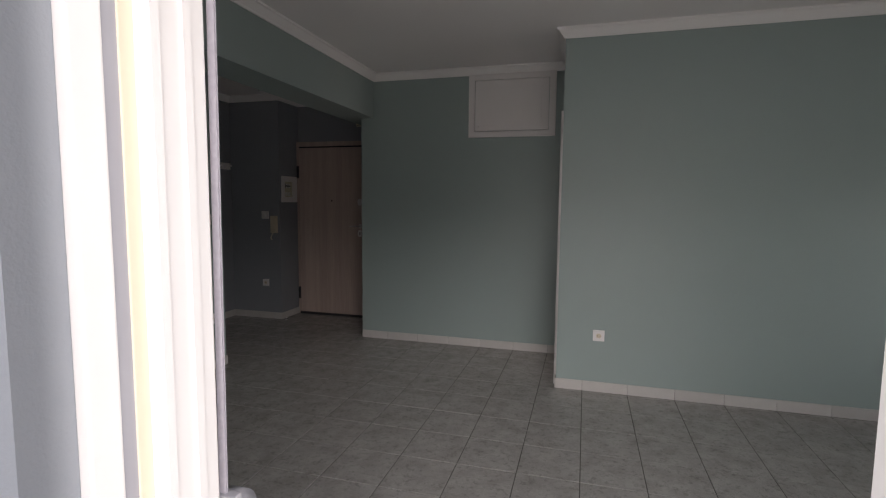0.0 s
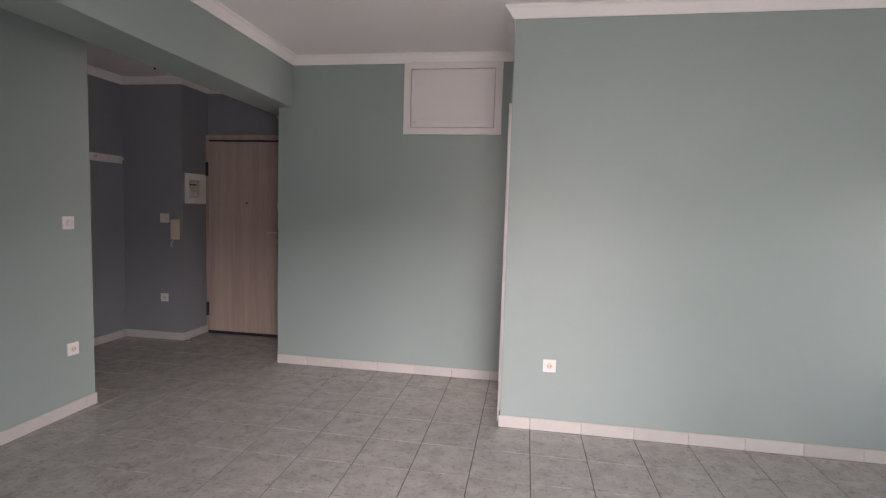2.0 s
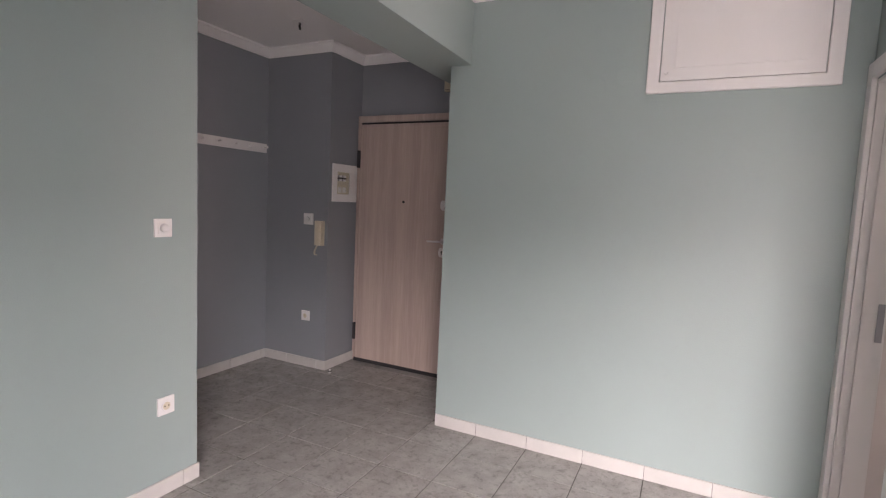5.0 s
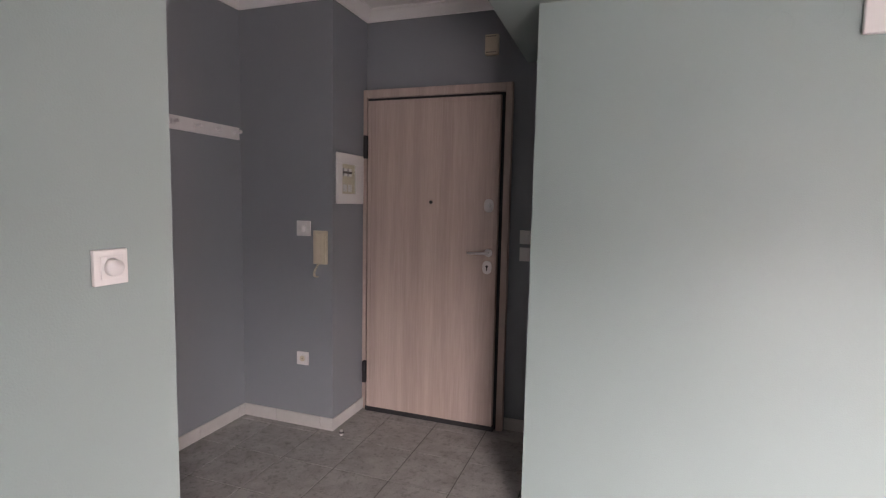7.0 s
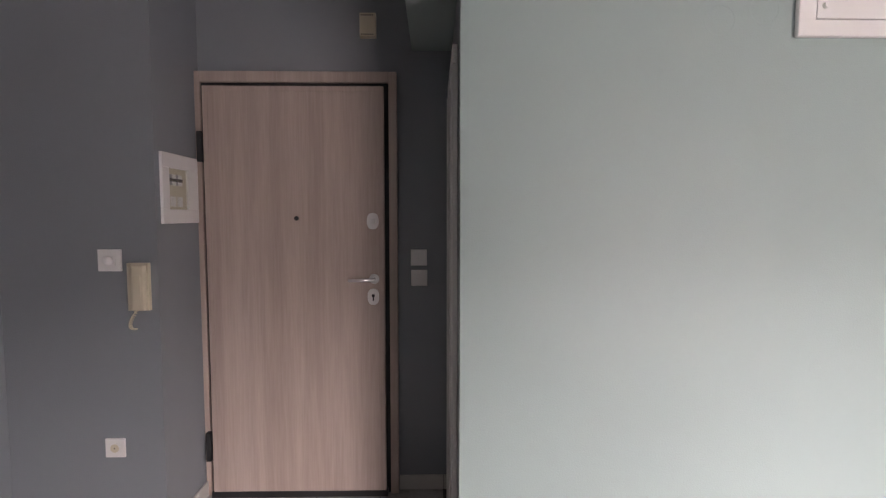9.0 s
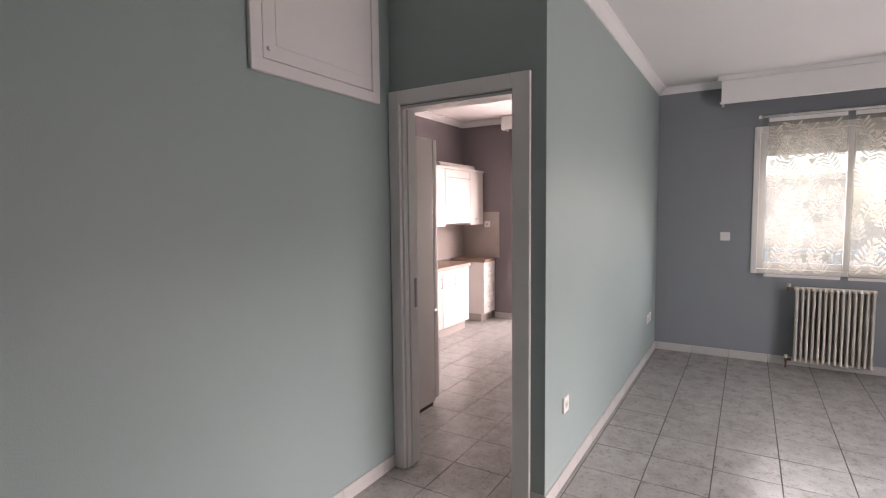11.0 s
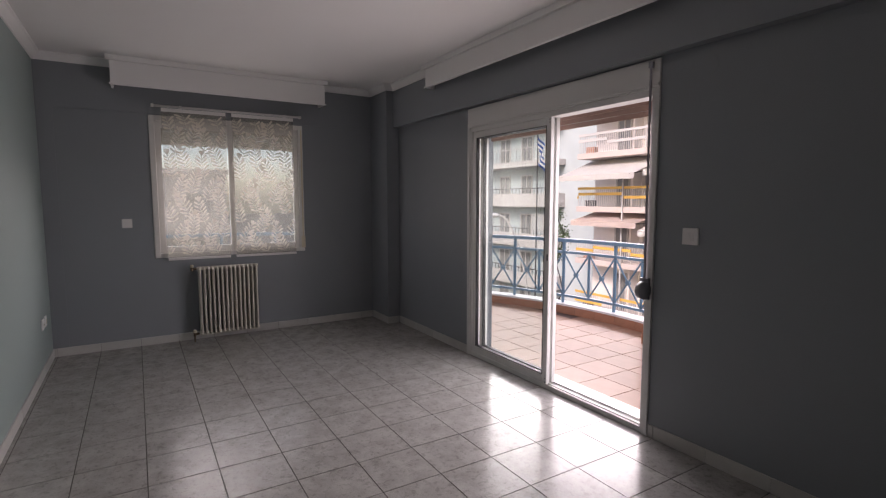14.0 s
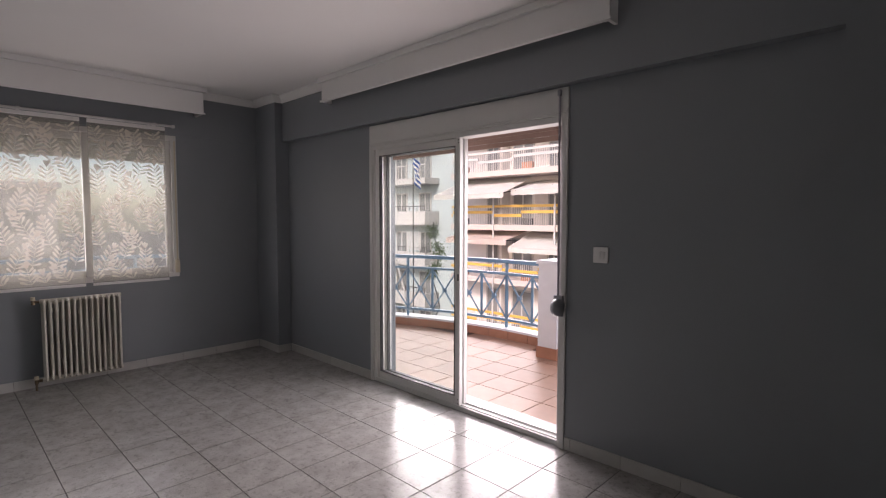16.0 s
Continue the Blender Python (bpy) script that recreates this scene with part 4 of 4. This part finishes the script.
ks = part("sash", boxes([(KE + 0.02, KE + 0.055, 4.37, 4.44, 0.02, 2.2), (KE + 0.02, KE + 0.055, 5.66, 5.73, 0.02, 2.2), (KE + 0.02, KE + 0.055, 4.44, 5.66, 0.02, 0.12), (KE + 0.02, KE + 0.055, 4.44, 5.66, 2.12, 2.2)], 0.003), ALU, kb)
g = part("pane", box(KE + 0.035, KE + 0.039, 4.44, 5.66, 0.12, 2.12), PANE, ks)
g.visible_shadow = False

# ---- balcony ----
BC, BR, BZ = Vector((1.65, 2.70)), 4.23, -0.05


def arc(a, r):
    return Vector((BC.x + r * math.cos(radians(a)), BC.y + r * math.sin(radians(a))))


bm = bmesh.new()
A0, A1, AN = -140, 40, 90
top = [bm.verts.new((*arc(A0 + (A1 - A0) * k / AN, BR + 0.2), BZ - 0.01)) for k in range(AN + 1)]
top += [bm.verts.new((2.0, 6.6, BZ - 0.01)), bm.verts.new((-1.6, 2.0, BZ - 0.01))]
bm.faces.new(top)
r = bmesh.ops.extrude_face_region(bm, geom=bm.faces[:])
bmesh.ops.translate(bm, vec=(0, 0, -0.18), verts=[v for v in r["geom"] if isinstance(v, bmesh.types.BMVert)])
bmesh.ops.recalc_face_normals(bm, faces=bm.faces[:])
balcony = setting("floor_balcony", bm, BGROUT, "curved balcony floor with pinkish beige tiles", "balcony")
setting("trim_threshold", box(DX0, DX1, 0.40, 0.54, -0.05, 0.005), MARBLE, "white marble door threshold", "threshold")


def ring_band(r0, r1, z0, z1, a0=A0, a1=A1, n=90):
    bm = bmesh.new()
    prev = None
    for k in range(n + 1):
        a = a0 + (a1 - a0) * k / n
        q = [bm.verts.new((*arc(a, r), z)) for r, z in ((r0, z0), (r1, z0), (r1, z1), (r0, z1))]
        if prev:
            for i in range(4):
                bm.faces.new((prev[i], prev[(i + 1) % 4], q[(i + 1) % 4], q[i]))
        else:
            bm.faces.new(q)
        prev = q
    bm.faces.new(prev[::-1])
    bmesh.ops.recalc_face_normals(bm, faces=bm.faces[:])
    return bm


setting("trim_kerb", ring_band(BR, BR + 0.2, BZ, 0.075), STUCCO, "white plastered balcony kerb", "kerb")
kerbt = setting("baseboard_kerb", ring_band(BR - 0.004, BR, BZ, 0.05), GROUT, "terracotta tile skirting along the balcony kerb", "skirting")
m_ = bpy.data.meshes.new("tile")
b_ = box(-0.008, 0, -0.148, 0.148, BZ, 0.052, 0.002, 1)
b_.to_mesh(m_)
b_.free()
m_.materials.append(TERRA)
for k in range(38):
    a = -112 + k * 4.07
    o = new("tile", m_)
    o.parent = kerbt
    c = arc(a, BR - 0.003)
    o.matrix_basis = pose(c.x, c.y, 0, 0, 0, a)

pier = base("balcony_pier", 0.87, -1.3, BZ, "white plastered balcony pier with a terracotta foot", "pier")
part("shaft", box(0.76, 0.99, -1.46, -1.14, BZ, 0.96, 0.004), STUCCO, pier)
part("cap", box(0.74, 1.01, -1.48, -1.12, 0.96, 1.0, 0.006), STUCCO, pier)
part("foot_tiles", box(0.748, 1.002, -1.472, -1.128, BZ, 0.07, 0.003), TERRA, pier, "terracotta tile foot")

rail = base("balcony_railing", 2.4, -1.55, 0.075, "blue painted metal balcony railing with crossed bars", "railing")
RR = BR + 0.10


def pt(a, z, r=RR):
    c = arc(a, r)
    return Vector((c.x, c.y, z))


def bar(nm, a, z0, b, z1, w, lab=""):
    bm = bmesh.new()
    cyl(bm, pt(a, z0), pt(b, z1), w, None, 8)
    return part(nm, bm, RAIL, rail, lab)


def rails(a0, a1):
    n = max(6, int(abs(a1 - a0) / 2))
    part("top_rail", ring_band(RR - 0.035, RR + 0.035, 0.885, 0.93, a0, a1, n), RAIL, rail)
    part("middle_rail", ring_band(RR - 0.018, RR + 0.018, 0.735, 0.765, a0, a1, n), RAIL, rail)
    part("bottom_rail", ring_band(RR - 0.018, RR + 0.018, 0.155, 0.185, a0, a1, n), RAIL, rail)
    step = 5.1
    k = 0
    a = a0
    while a < a1 - 0.5:
        b = min(a + step, a1)
        if k % 2 == 0:
            bm = bmesh.new()
            cyl(bm, pt(a, 0.07), pt(a, 0.89), 0.021, None, 10)
            part("post", bm, RAIL, rail)
        else:
            bm = bmesh.new()
            cyl(bm, pt(a, 0.17), pt(a, 0.75), 0.017, None, 8)
            part("baluster", bm, RAIL, rail)
        bar("cross_bar", a, 0.18, b, 0.74, 0.011)
        bar("cross_bar", a, 0.74, b, 0.18, 0.011)
        mid = pt((a + b) / 2, 0.46)
        nrm = Vector((mid.x - BC.x, mid.y - BC.y, 0)).normalized()
        bm = bmesh.new()
        cyl(bm, mid - nrm * 0.016, mid + nrm * 0.016, 0.03, None, 14)
        part("disc", bm, RAIL, rail)
        a = b
        k += 1


rails(-98.5, 38)
rails(-138, -102.5)

# ---- the street ----
setting("ground", box(-400, 400, -400, 400, -9.3, -9.0), ASPH, "grey asphalt street far below the balcony", "street")


def lpart(nm, bm, material, parent, label=""):
    ob = link(nm, bm, material, None, label)
    ob.parent = parent
    return ob


def facade_window(ob, x, y, z0, w, h, frame_mat):
    f = lpart("window", boxes([(x - w / 2, x - w / 2 + 0.08, y, y + 0.06, z0, z0 + h), (x + w / 2 - 0.08, x + w / 2, y, y + 0.06, z0, z0 + h),
                               (x - 0.04, x + 0.04, y, y + 0.06, z0, z0 + h), (x - w / 2 + 0.08, x + w / 2 - 0.08, y, y + 0.06, z0 + h - 0.08, z0 + h)]), frame_mat, ob)
    lpart("pane", box(x - w / 2 + 0.02, x + w / 2 - 0.02, y - 0.02, y + 0.02, z0, z0 + h - 0.02), FAC_D, f)


def canopy(ob, x0, x1, y0, z0, y1, z1, material, valance=0.25):
    """A sloping canvas awning with a hanging wavy edge and two folding arms."""
    bm = bmesh.new()
    n = 24
    rows = []
    for k in range(n + 1):
        x = x0 + (x1 - x0) * k / n
        sag = 0.03 * math.sin(k * 1.7)
        rows.append([bm.verts.new((x, y0, z0)), bm.verts.new((x, (y0 + y1) / 2, (z0 + z1) / 2 - 0.04 + sag * 0.3)), bm.verts.new((x, y1, z1)), bm.verts.new((x, y1 + 0.01, z1 - valance - 0.03 * abs(math.sin(k * 0.9))))])
    for a, b in zip(rows, rows[1:]):
        for j in range(3):
            bm.faces.new((a[j], b[j], b[j + 1], a[j + 1]))
    bmesh.ops.solidify(bm, geom=bm.faces[:], thickness=0.015)
    aw = lpart("awning", bm, material, ob)
    for x in (x0 + 0.25, x1 - 0.25):
        bm = bmesh.new()
        cyl(bm, (x, y0, z0 - 0.5), (x - 0.5, (y0 + y1) / 2, (z0 + z1) / 2 - 0.25), 0.025, None, 6)
        cyl(bm, (x - 0.5, (y0 + y1) / 2, (z0 + z1) / 2 - 0.25), (x, y1, z1 - 0.05), 0.025, None, 6)
        lpart("arm", bm, IRON, aw)


def balustrade(ob, x0, x1, y, z, band, post):
    bm = bmesh.new()
    x = x0
    while x <= x1:
        bx(bm, x - 0.012, x + 0.012, y - 0.012, y + 0.012, z, z + 1.0)
        x += 0.13
    r = lpart("railing", bm, post, ob)
    lpart("handrail", box(x0, x1, y - 0.03, y + 0.03, z + 0.92, z + 1.05), band, r)
    rng = random.Random(int(x0 * 10 + z * 7))
    x = x0
    k = 0
    while x < x1:
        w = min(rng.uniform(1.6, 3.0), x1 - x)
        zz = z + (0.42 if k % 2 else 0.60)
        lpart("band", box(x, x + w, y + 0.02, y + 0.05, zz, zz + 0.15), band, r)
        x += w
        k += 1


FX, FY = 13.1, -18.0   # the corner that the two facades across the street are set out from
bb = base("apartment_building", FX, FY, -9.0, "beige apartment building with ochre railings and cream awnings", "building")
bb.matrix_basis = pose(FX, FY, 0)
lpart("wall", box(-18, 5.2, -9, -1.6, -9, 10.8), FAC_B, bb)
lpart("roof", box(-18.2, 5.35, -9.2, -1.2, 10.8, 11.1), FAC_W, bb)
for k in range(-3, 4):
    z = 1.08 + 2.9 * k
    lpart("balcony_slab", box(-18, 5.1, -1.6, 0, z - 0.30, z, 0.02), FAC_P, bb)
    balustrade(bb, -17.9, 5.05, -0.06, z, YELLOW if k < 1 else FAC_W, FAC_W)
    for x in (-16.2, -13.6, -10.8, -8.2, -5.4, -3.2, -1.2, 1.1, 3.2):
        facade_window(bb, x, -1.6, z, 1.4 if x not in (-3.2, 3.2) else 0.9, 2.15, FAC_W)
    for x in (-12.2, -6.9, -2.2, 2.1):
        lpart("party_panel", box(x - 0.05, x + 0.05, -1.6, -0.9, z, z + 2.3), FAC_B, bb)
    for x in (-0.1, 4.3):
        lpart("planter", box(x - 0.3, x + 0.3, -0.42, -0.14, z, z + 0.34, 0.02), TERRA if k % 2 else IRON, bb, "planter on the balcony")
canopy(bb, 1.4, 5.0, -1.5, 6.75, 0.3, 6.1, AWN)
canopy(bb, -4.2, 0.6, -1.5, 6.75, 0.3, 6.15, AWN)
canopy(bb, 0.35, 5.3, -1.5, 3.72, 1.2, 2.72, AWN)
canopy(bb, -3.6, 0.1, -1.5, 3.45, 0.9, 2.85, AWN)
canopy(bb, -11.0, -4.6, -1.5, 3.5, 1.0, 2.7, AWN)
canopy(bb, 0.7, 5.0, -1.5, 0.78, 0.5, 0.3, AWN2)
canopy(bb, -2.6, 0.5, -1.5, 0.74, 0.6, -0.05, AWN)
canopy(bb, -10.0, -3.4, -1.5, 0.75, 0.7, 0.05, AWN2)
for x in (-1.9, 1.9, -7.8):
    bm = bmesh.new()
    cyl(bm, (x, 0.05, -9), (x, 0.05, 2.5), 0.045, None, 8)
    cyl(bm, (x, 0.05, 2.5), (x + 0.3, -0.2, 3.1), 0.045, None, 8)
    lpart("drainpipe", bm, FAC_W, bb)

ba = base("apartment_building", FX, FY, -9.0, "pale blue apartment building with white balconies", "building")
ba.matrix_basis = pose(FX, FY, 0)
lpart("wall", box(5.4, 26, -12, -4.2, -9, 12.0), FAC_A, ba)
lpart("roof", box(5.25, 26.2, -12.2, -4.0, 12.0, 12.3), FAC_W, ba)
for k in range(-3, 4):
    z = 1.15 + 2.9 * k
    lpart("balcony_slab", box(10.2, 25, -4.2, -2.8, z - 0.22, z, 0.02), FAC_W, ba)
    lpart("parapet", box(10.2, 25, -2.95, -2.8, z, z + (0.75 if k != 1 else 0.2)), FAC_W, ba)
    lpart("side_parapet", box(10.2, 10.35, -4.2, -2.95, z, z + (0.75 if k != 1 else 0.2)), FAC_W, ba)
    bm = bmesh.new()
    for q in range(36):
        bx(bm, 10.3 + q * 0.4, 10.33 + q * 0.4, -2.9, -2.87, z + 0.2, z + 1.1)
    bx(bm, 10.2, 25, -2.92, -2.85, z + 1.08, z + 1.14)
    lpart("railing", bm, IRON if k < 1 else FAC_W, ba)
    for x in (11.6, 14.2, 16.8, 19.6, 22.4):
        facade_window(ba, x, -4.2, z, 1.3, 2.15, FAC_W)
bm = bmesh.new()
for q in range(8):
    bx(bm, 10.5 + q * 0.2, 10.56 + q * 0.2, -2.7, -2.66, -0.8, 0.45)
    bx(bm, 10.5, 11.96, -2.68, -2.65, -0.8 + q * 0.172, -0.74 + q * 0.172)
lpart("trellis", bm, FAC_W, ba)

bc = base("apartment_building", 30, 6, -9.0, "white apartment building across the side street", "building")
lpart("wall", box(2, 12, -7.6, 14, -9, 12), FAC_E, bc)
lpart("roof", box(1.8, 12.2, -7.8, 14.2, 12, 12.3), FAC_E, bc)
for k in range(-2, 4):
    z = -0.2 + 3 * k
    lpart("balcony_slab", box(0.6, 2, -7.4, 13.8, z - 0.3, z), FAC_E, bc)
    lpart("parapet", box(0.6, 0.75, -7.4, 13.8, z, z + 0.9), FAC_E, bc)
    for y in (-6, -3, 0, 3, 6, 9, 12):
        w = lpart("window", box(1.96, 2.02, y - 0.7, y + 0.7, z, z + 2.2), FAC_E, bc)
        lpart("pane", box(1.93, 1.97, y - 0.62, y + 0.62, z + 0.08, z + 2.1), FAC_D, w)
bq = base("apartment_building", 34, -16, -9.0, "low white apartment building with roof structures", "building")
lpart("wall", box(0, 10, -9, 14.2, -9, 3.9), FAC_E, bq)
lpart("roof", boxes([(-0.2, 10.2, -9.2, 14.3, 3.9, 4.15), (1, 5, 10.6, 12.6, 4.15, 5.1), (2, 4, 7.4, 8.6, 4.15, 4.8), (1, 5, -3, 0.5, 4.15, 5.6)]), FAC_E, bq)
for k in range(-2, 2):
    z = -1.6 + 3 * k
    lpart("balcony_slab", box(-1.3, 0, -8.8, 14, z - 0.25, z), FAC_E, bq)
    lpart("parapet", box(-1.3, -1.15, -8.8, 14, z, z + 0.9), FAC_E, bq)
    for y in (-7, -4, -1, 2, 5, 8, 11):
        w = lpart("window", box(-0.05, 0.02, y - 0.7, y + 0.7, z, z + 2.2), FAC_E, bq)
        lpart("pane", box(-0.08, -0.03, y - 0.62, y + 0.62, z + 0.08, z + 2.1), FAC_D, w)

# flag on its pole
fl = base("flagpole", 18.7, -15.5, -9, "thin dark flagpole with a blue and white striped flag", "flag")
bm = bmesh.new()
cyl(bm, (18.7, -15.5, -9), (18.7, -15.5, 5.0), 0.04, 0.03, 8)
part("pole", bm, IRON, fl)
for k in range(9):
    bm = bmesh.new()
    rows = []
    for j in range(9):
        t = j / 8
        rows.append([bm.verts.new((18.7 - 0.03 - 0.45 * t, -15.5 - 0.05 + 0.09 * math.sin(t * 6 + z * 0.7), 4.85 - z * 0.16 - 0.5 * t)) for z in (k, k + 1)])
    for a, b in zip(rows, rows[1:]):
        bm.faces.new((a[0], b[0], b[1], a[1]))
    bmesh.ops.solidify(bm, geom=bm.faces[:], thickness=0.008)
    part("stripe", bm, FLAGB if k % 2 == 0 else FLAGW, fl)

# street lamp
sl = base("street_lamp", 15.0, -11.6, -9, "white street lamp with a curved arm", "street lamp")
bm = bmesh.new()
prev = Vector((15.0, -11.7, -9))
for k in range(13):
    t = k / 12
    q = Vector((15.0 + 0.75 * max(0, t - 0.45) / 0.55, -11.7 + 1.1 * max(0, t - 0.45) / 0.55, -9 + 9.75 * math.sin(min(1, t * 1.02) * math.pi / 2) ** 0.9))
    cyl(bm, prev, q, 0.05, None, 8)
    prev = q
part("pole", bm, FAC_W, sl)
bm = bmesh.new()
bmesh.ops.create_uvsphere(bm, u_segments=16, v_segments=8, radius=0.25, matrix=Matrix.Translation(prev + Vector((0.15, 0.2, 0))) @ Matrix.Diagonal((1.2, 1.2, 0.45, 1)))
part("head", bm, PLASTIC, sl)

# climbing plant
ivy = tagged(base("climbing_plant", 18.9, -18.0, -9, "dark green climbing plant at the building corner", "plant"), kind="stuff")
rng = random.Random(5)
bm = bmesh.new()
for k in range(1500):
    t = rng.random()
    z = -2.2 + 3.1 * t
    c = Vector((19.3 + 0.35 * math.sin(z * 2.1) + rng.gauss(0, 0.22), -17.85 + rng.gauss(0, 0.2), z + rng.gauss(0, 0.1)))
    if math.sin(z * 5 + 1) > 0.75:
        continue
    d = Euler((rng.uniform(0, 6), rng.uniform(0, 6), rng.uniform(0, 6))).to_matrix()
    bm.faces.new([bm.verts.new(c + d @ Vector(p)) for p in ((-0.05, 0, 0), (0, -0.03, 0.01), (0.07, 0, 0), (0, 0.03, 0.01))])
part("leaves", bm, LEAF, ivy)
bm = bmesh.new()
for k in range(12):
    za, zb = -9 + k * 0.85, -9 + (k + 1) * 0.85
    cyl(bm, (19.3 + 0.35 * math.sin(za * 2.1), -17.9, za), (19.3 + 0.35 * math.sin(zb * 2.1), -17.9, zb), 0.04, 0.035, 6)
part("stem", bm, IRON, ivy)

# ---- skirting tiles and floor tiles ----
PITCH, X0, Y0 = 0.33, 0.20, 3.30
skirt_mesh = {}


def skirting(axis, at, a, b, sign, h=0.078):
    """Skirting tiles along a wall: axis 'x' or 'y', the wall's plane, its two ends and the side the room lies on."""
    o = setting("baseboard", box(*((a, b, at, at + sign * 0.004) if axis == "x" else (at, at + sign * 0.004, a, b)), 0, h - 0.004), GROUT, "light beige tile skirting along the wall", "skirting")
    start = X0 if axis == "x" else Y0
    cuts = [a] + [start + PITCH * k for k in range(-16, 16) if a + 0.02 < start + PITCH * k < b - 0.02] + [b]
    for p, q in zip(cuts, cuts[1:]):
        ln = round(q - p - 0.0025, 3)
        key = (axis, sign, ln)
        if key not in skirt_mesh:
            me = bpy.data.meshes.new("tile")
            bm = box(*((-ln / 2, ln / 2, 0, sign * 0.0095) if axis == "x" else (0, sign * 0.0095, -ln / 2, ln / 2)), 0.0005, h, 0.0015, 1)
            bm.to_mesh(me)
            bm.free()
            me.materials.append(SKIRT)
            skirt_mesh[key] = me
        t = new("tile", skirt_mesh[key])
        t.parent = o
        t.matrix_basis = pose((p + q) / 2, at, 0) if axis == "x" else pose(at, (p + q) / 2, 0)


skirting("x", N, -0.009, E - 0.01, -1)
skirting("y", 0.0, N - 0.009, 4.062, -1)
skirting("x", HATCH, HEND, -0.025, -1)
skirting("y", W, 0.79, 3.722, 1)
skirting("x", 3.713, W - 0.12, W + 0.009, 1)
skirting("y", E, 0.84, N, -1)
skirting("x", 0.83, 2.951, E - 0.01, 1)
skirting("y", 2.96, S + 0.01, 0.839, -1)
skirting("x", S, DX1 + 0.024, 2.95, 1)
skirting("x", S, -1.721, DX0 - 0.024, 1)
skirting("y", -1.73, S + 0.01, 0.789, 1)
skirting("x", 0.78, W + 0.01, -1.721, 1)
skirting("y", HW, 2.6, INTER, 1)
skirting("x", INTER, HW + 0.01, STEP + 0.009, -1)
skirting("y", STEP, INTER - 0.009, 5.74, 1)
skirting("x", DOOR, -2.343, HEND - 0.001, -1)
skirting("y", KE, 5.812, KF, -1)


def tile_mesh(material, half, depth):
    me = bpy.data.meshes.new("tile")
    bm = box(-half, half, -half, half, -depth, 0, 0.0006, 1)
    bm.to_mesh(me)
    bm.free()
    me.materials.append(material)
    return me


random.seed(4)
tm = tile_mesh(TILE, PITCH / 2 - 0.0026, 0.01)


def lay(x0, x1, y0, y1, z, mesh, parent, skip=None):
    for i in range(-16, 14):
        for j in range(-16, 12):
            cx, cy = X0 + PITCH * (i + 0.5), Y0 + PITCH * (j + 0.5)
            if x0 < cx < x1 and y0 < cy < y1 and not (skip and skip(cx, cy)):
                o = new("tile", mesh)
                o.parent = parent
                o.matrix_basis = pose(cx, cy, z + random.uniform(-0.0003, 0.0003), random.uniform(-0.1, 0.1), random.uniform(-0.1, 0.1))


lay(W - 0.2, E + 0.05, S - 0.05, 4.2, 0, tm, floor)
lay(-2.1, 0.05, 4.2, HATCH + 0.1, 0, tm, floor)
lay(HW - 0.1, -2.1, 4.2, DOOR + 0.15, 0, tm, floor)
lay(HW - 0.1, W - 0.2, 3.5, 4.2, 0, tm, floor)
bm = bmesh.new()
for i in range(-1, 13):
    for j in range(2, 12):
        cx, cy = X0 + PITCH * i, Y0 + PITCH * j
        if cx > 3.95 or cy > 6.6 or (j == 2 and i < 10) or (i == -1 and j < 5):
            continue
        x0, y0 = max(cx, 0.0), cy
        bx(bm, x0 + 0.0019, min(cx + PITCH, KE) - 0.0019, y0 + 0.0019, cy + PITCH - 0.0019, -0.01, 0)
kt = part("kitchen_tiles", bm, TILE, floor)
tagged(kt, kind="stuff")
bt = tile_mesh(BALC, PITCH / 2 - 0.003, 0.012)
lay(-1.0, 4.4, -1.7, 0.40, BZ, bt, balcony, lambda x, y: (Vector((x, y)) - BC).length > BR)
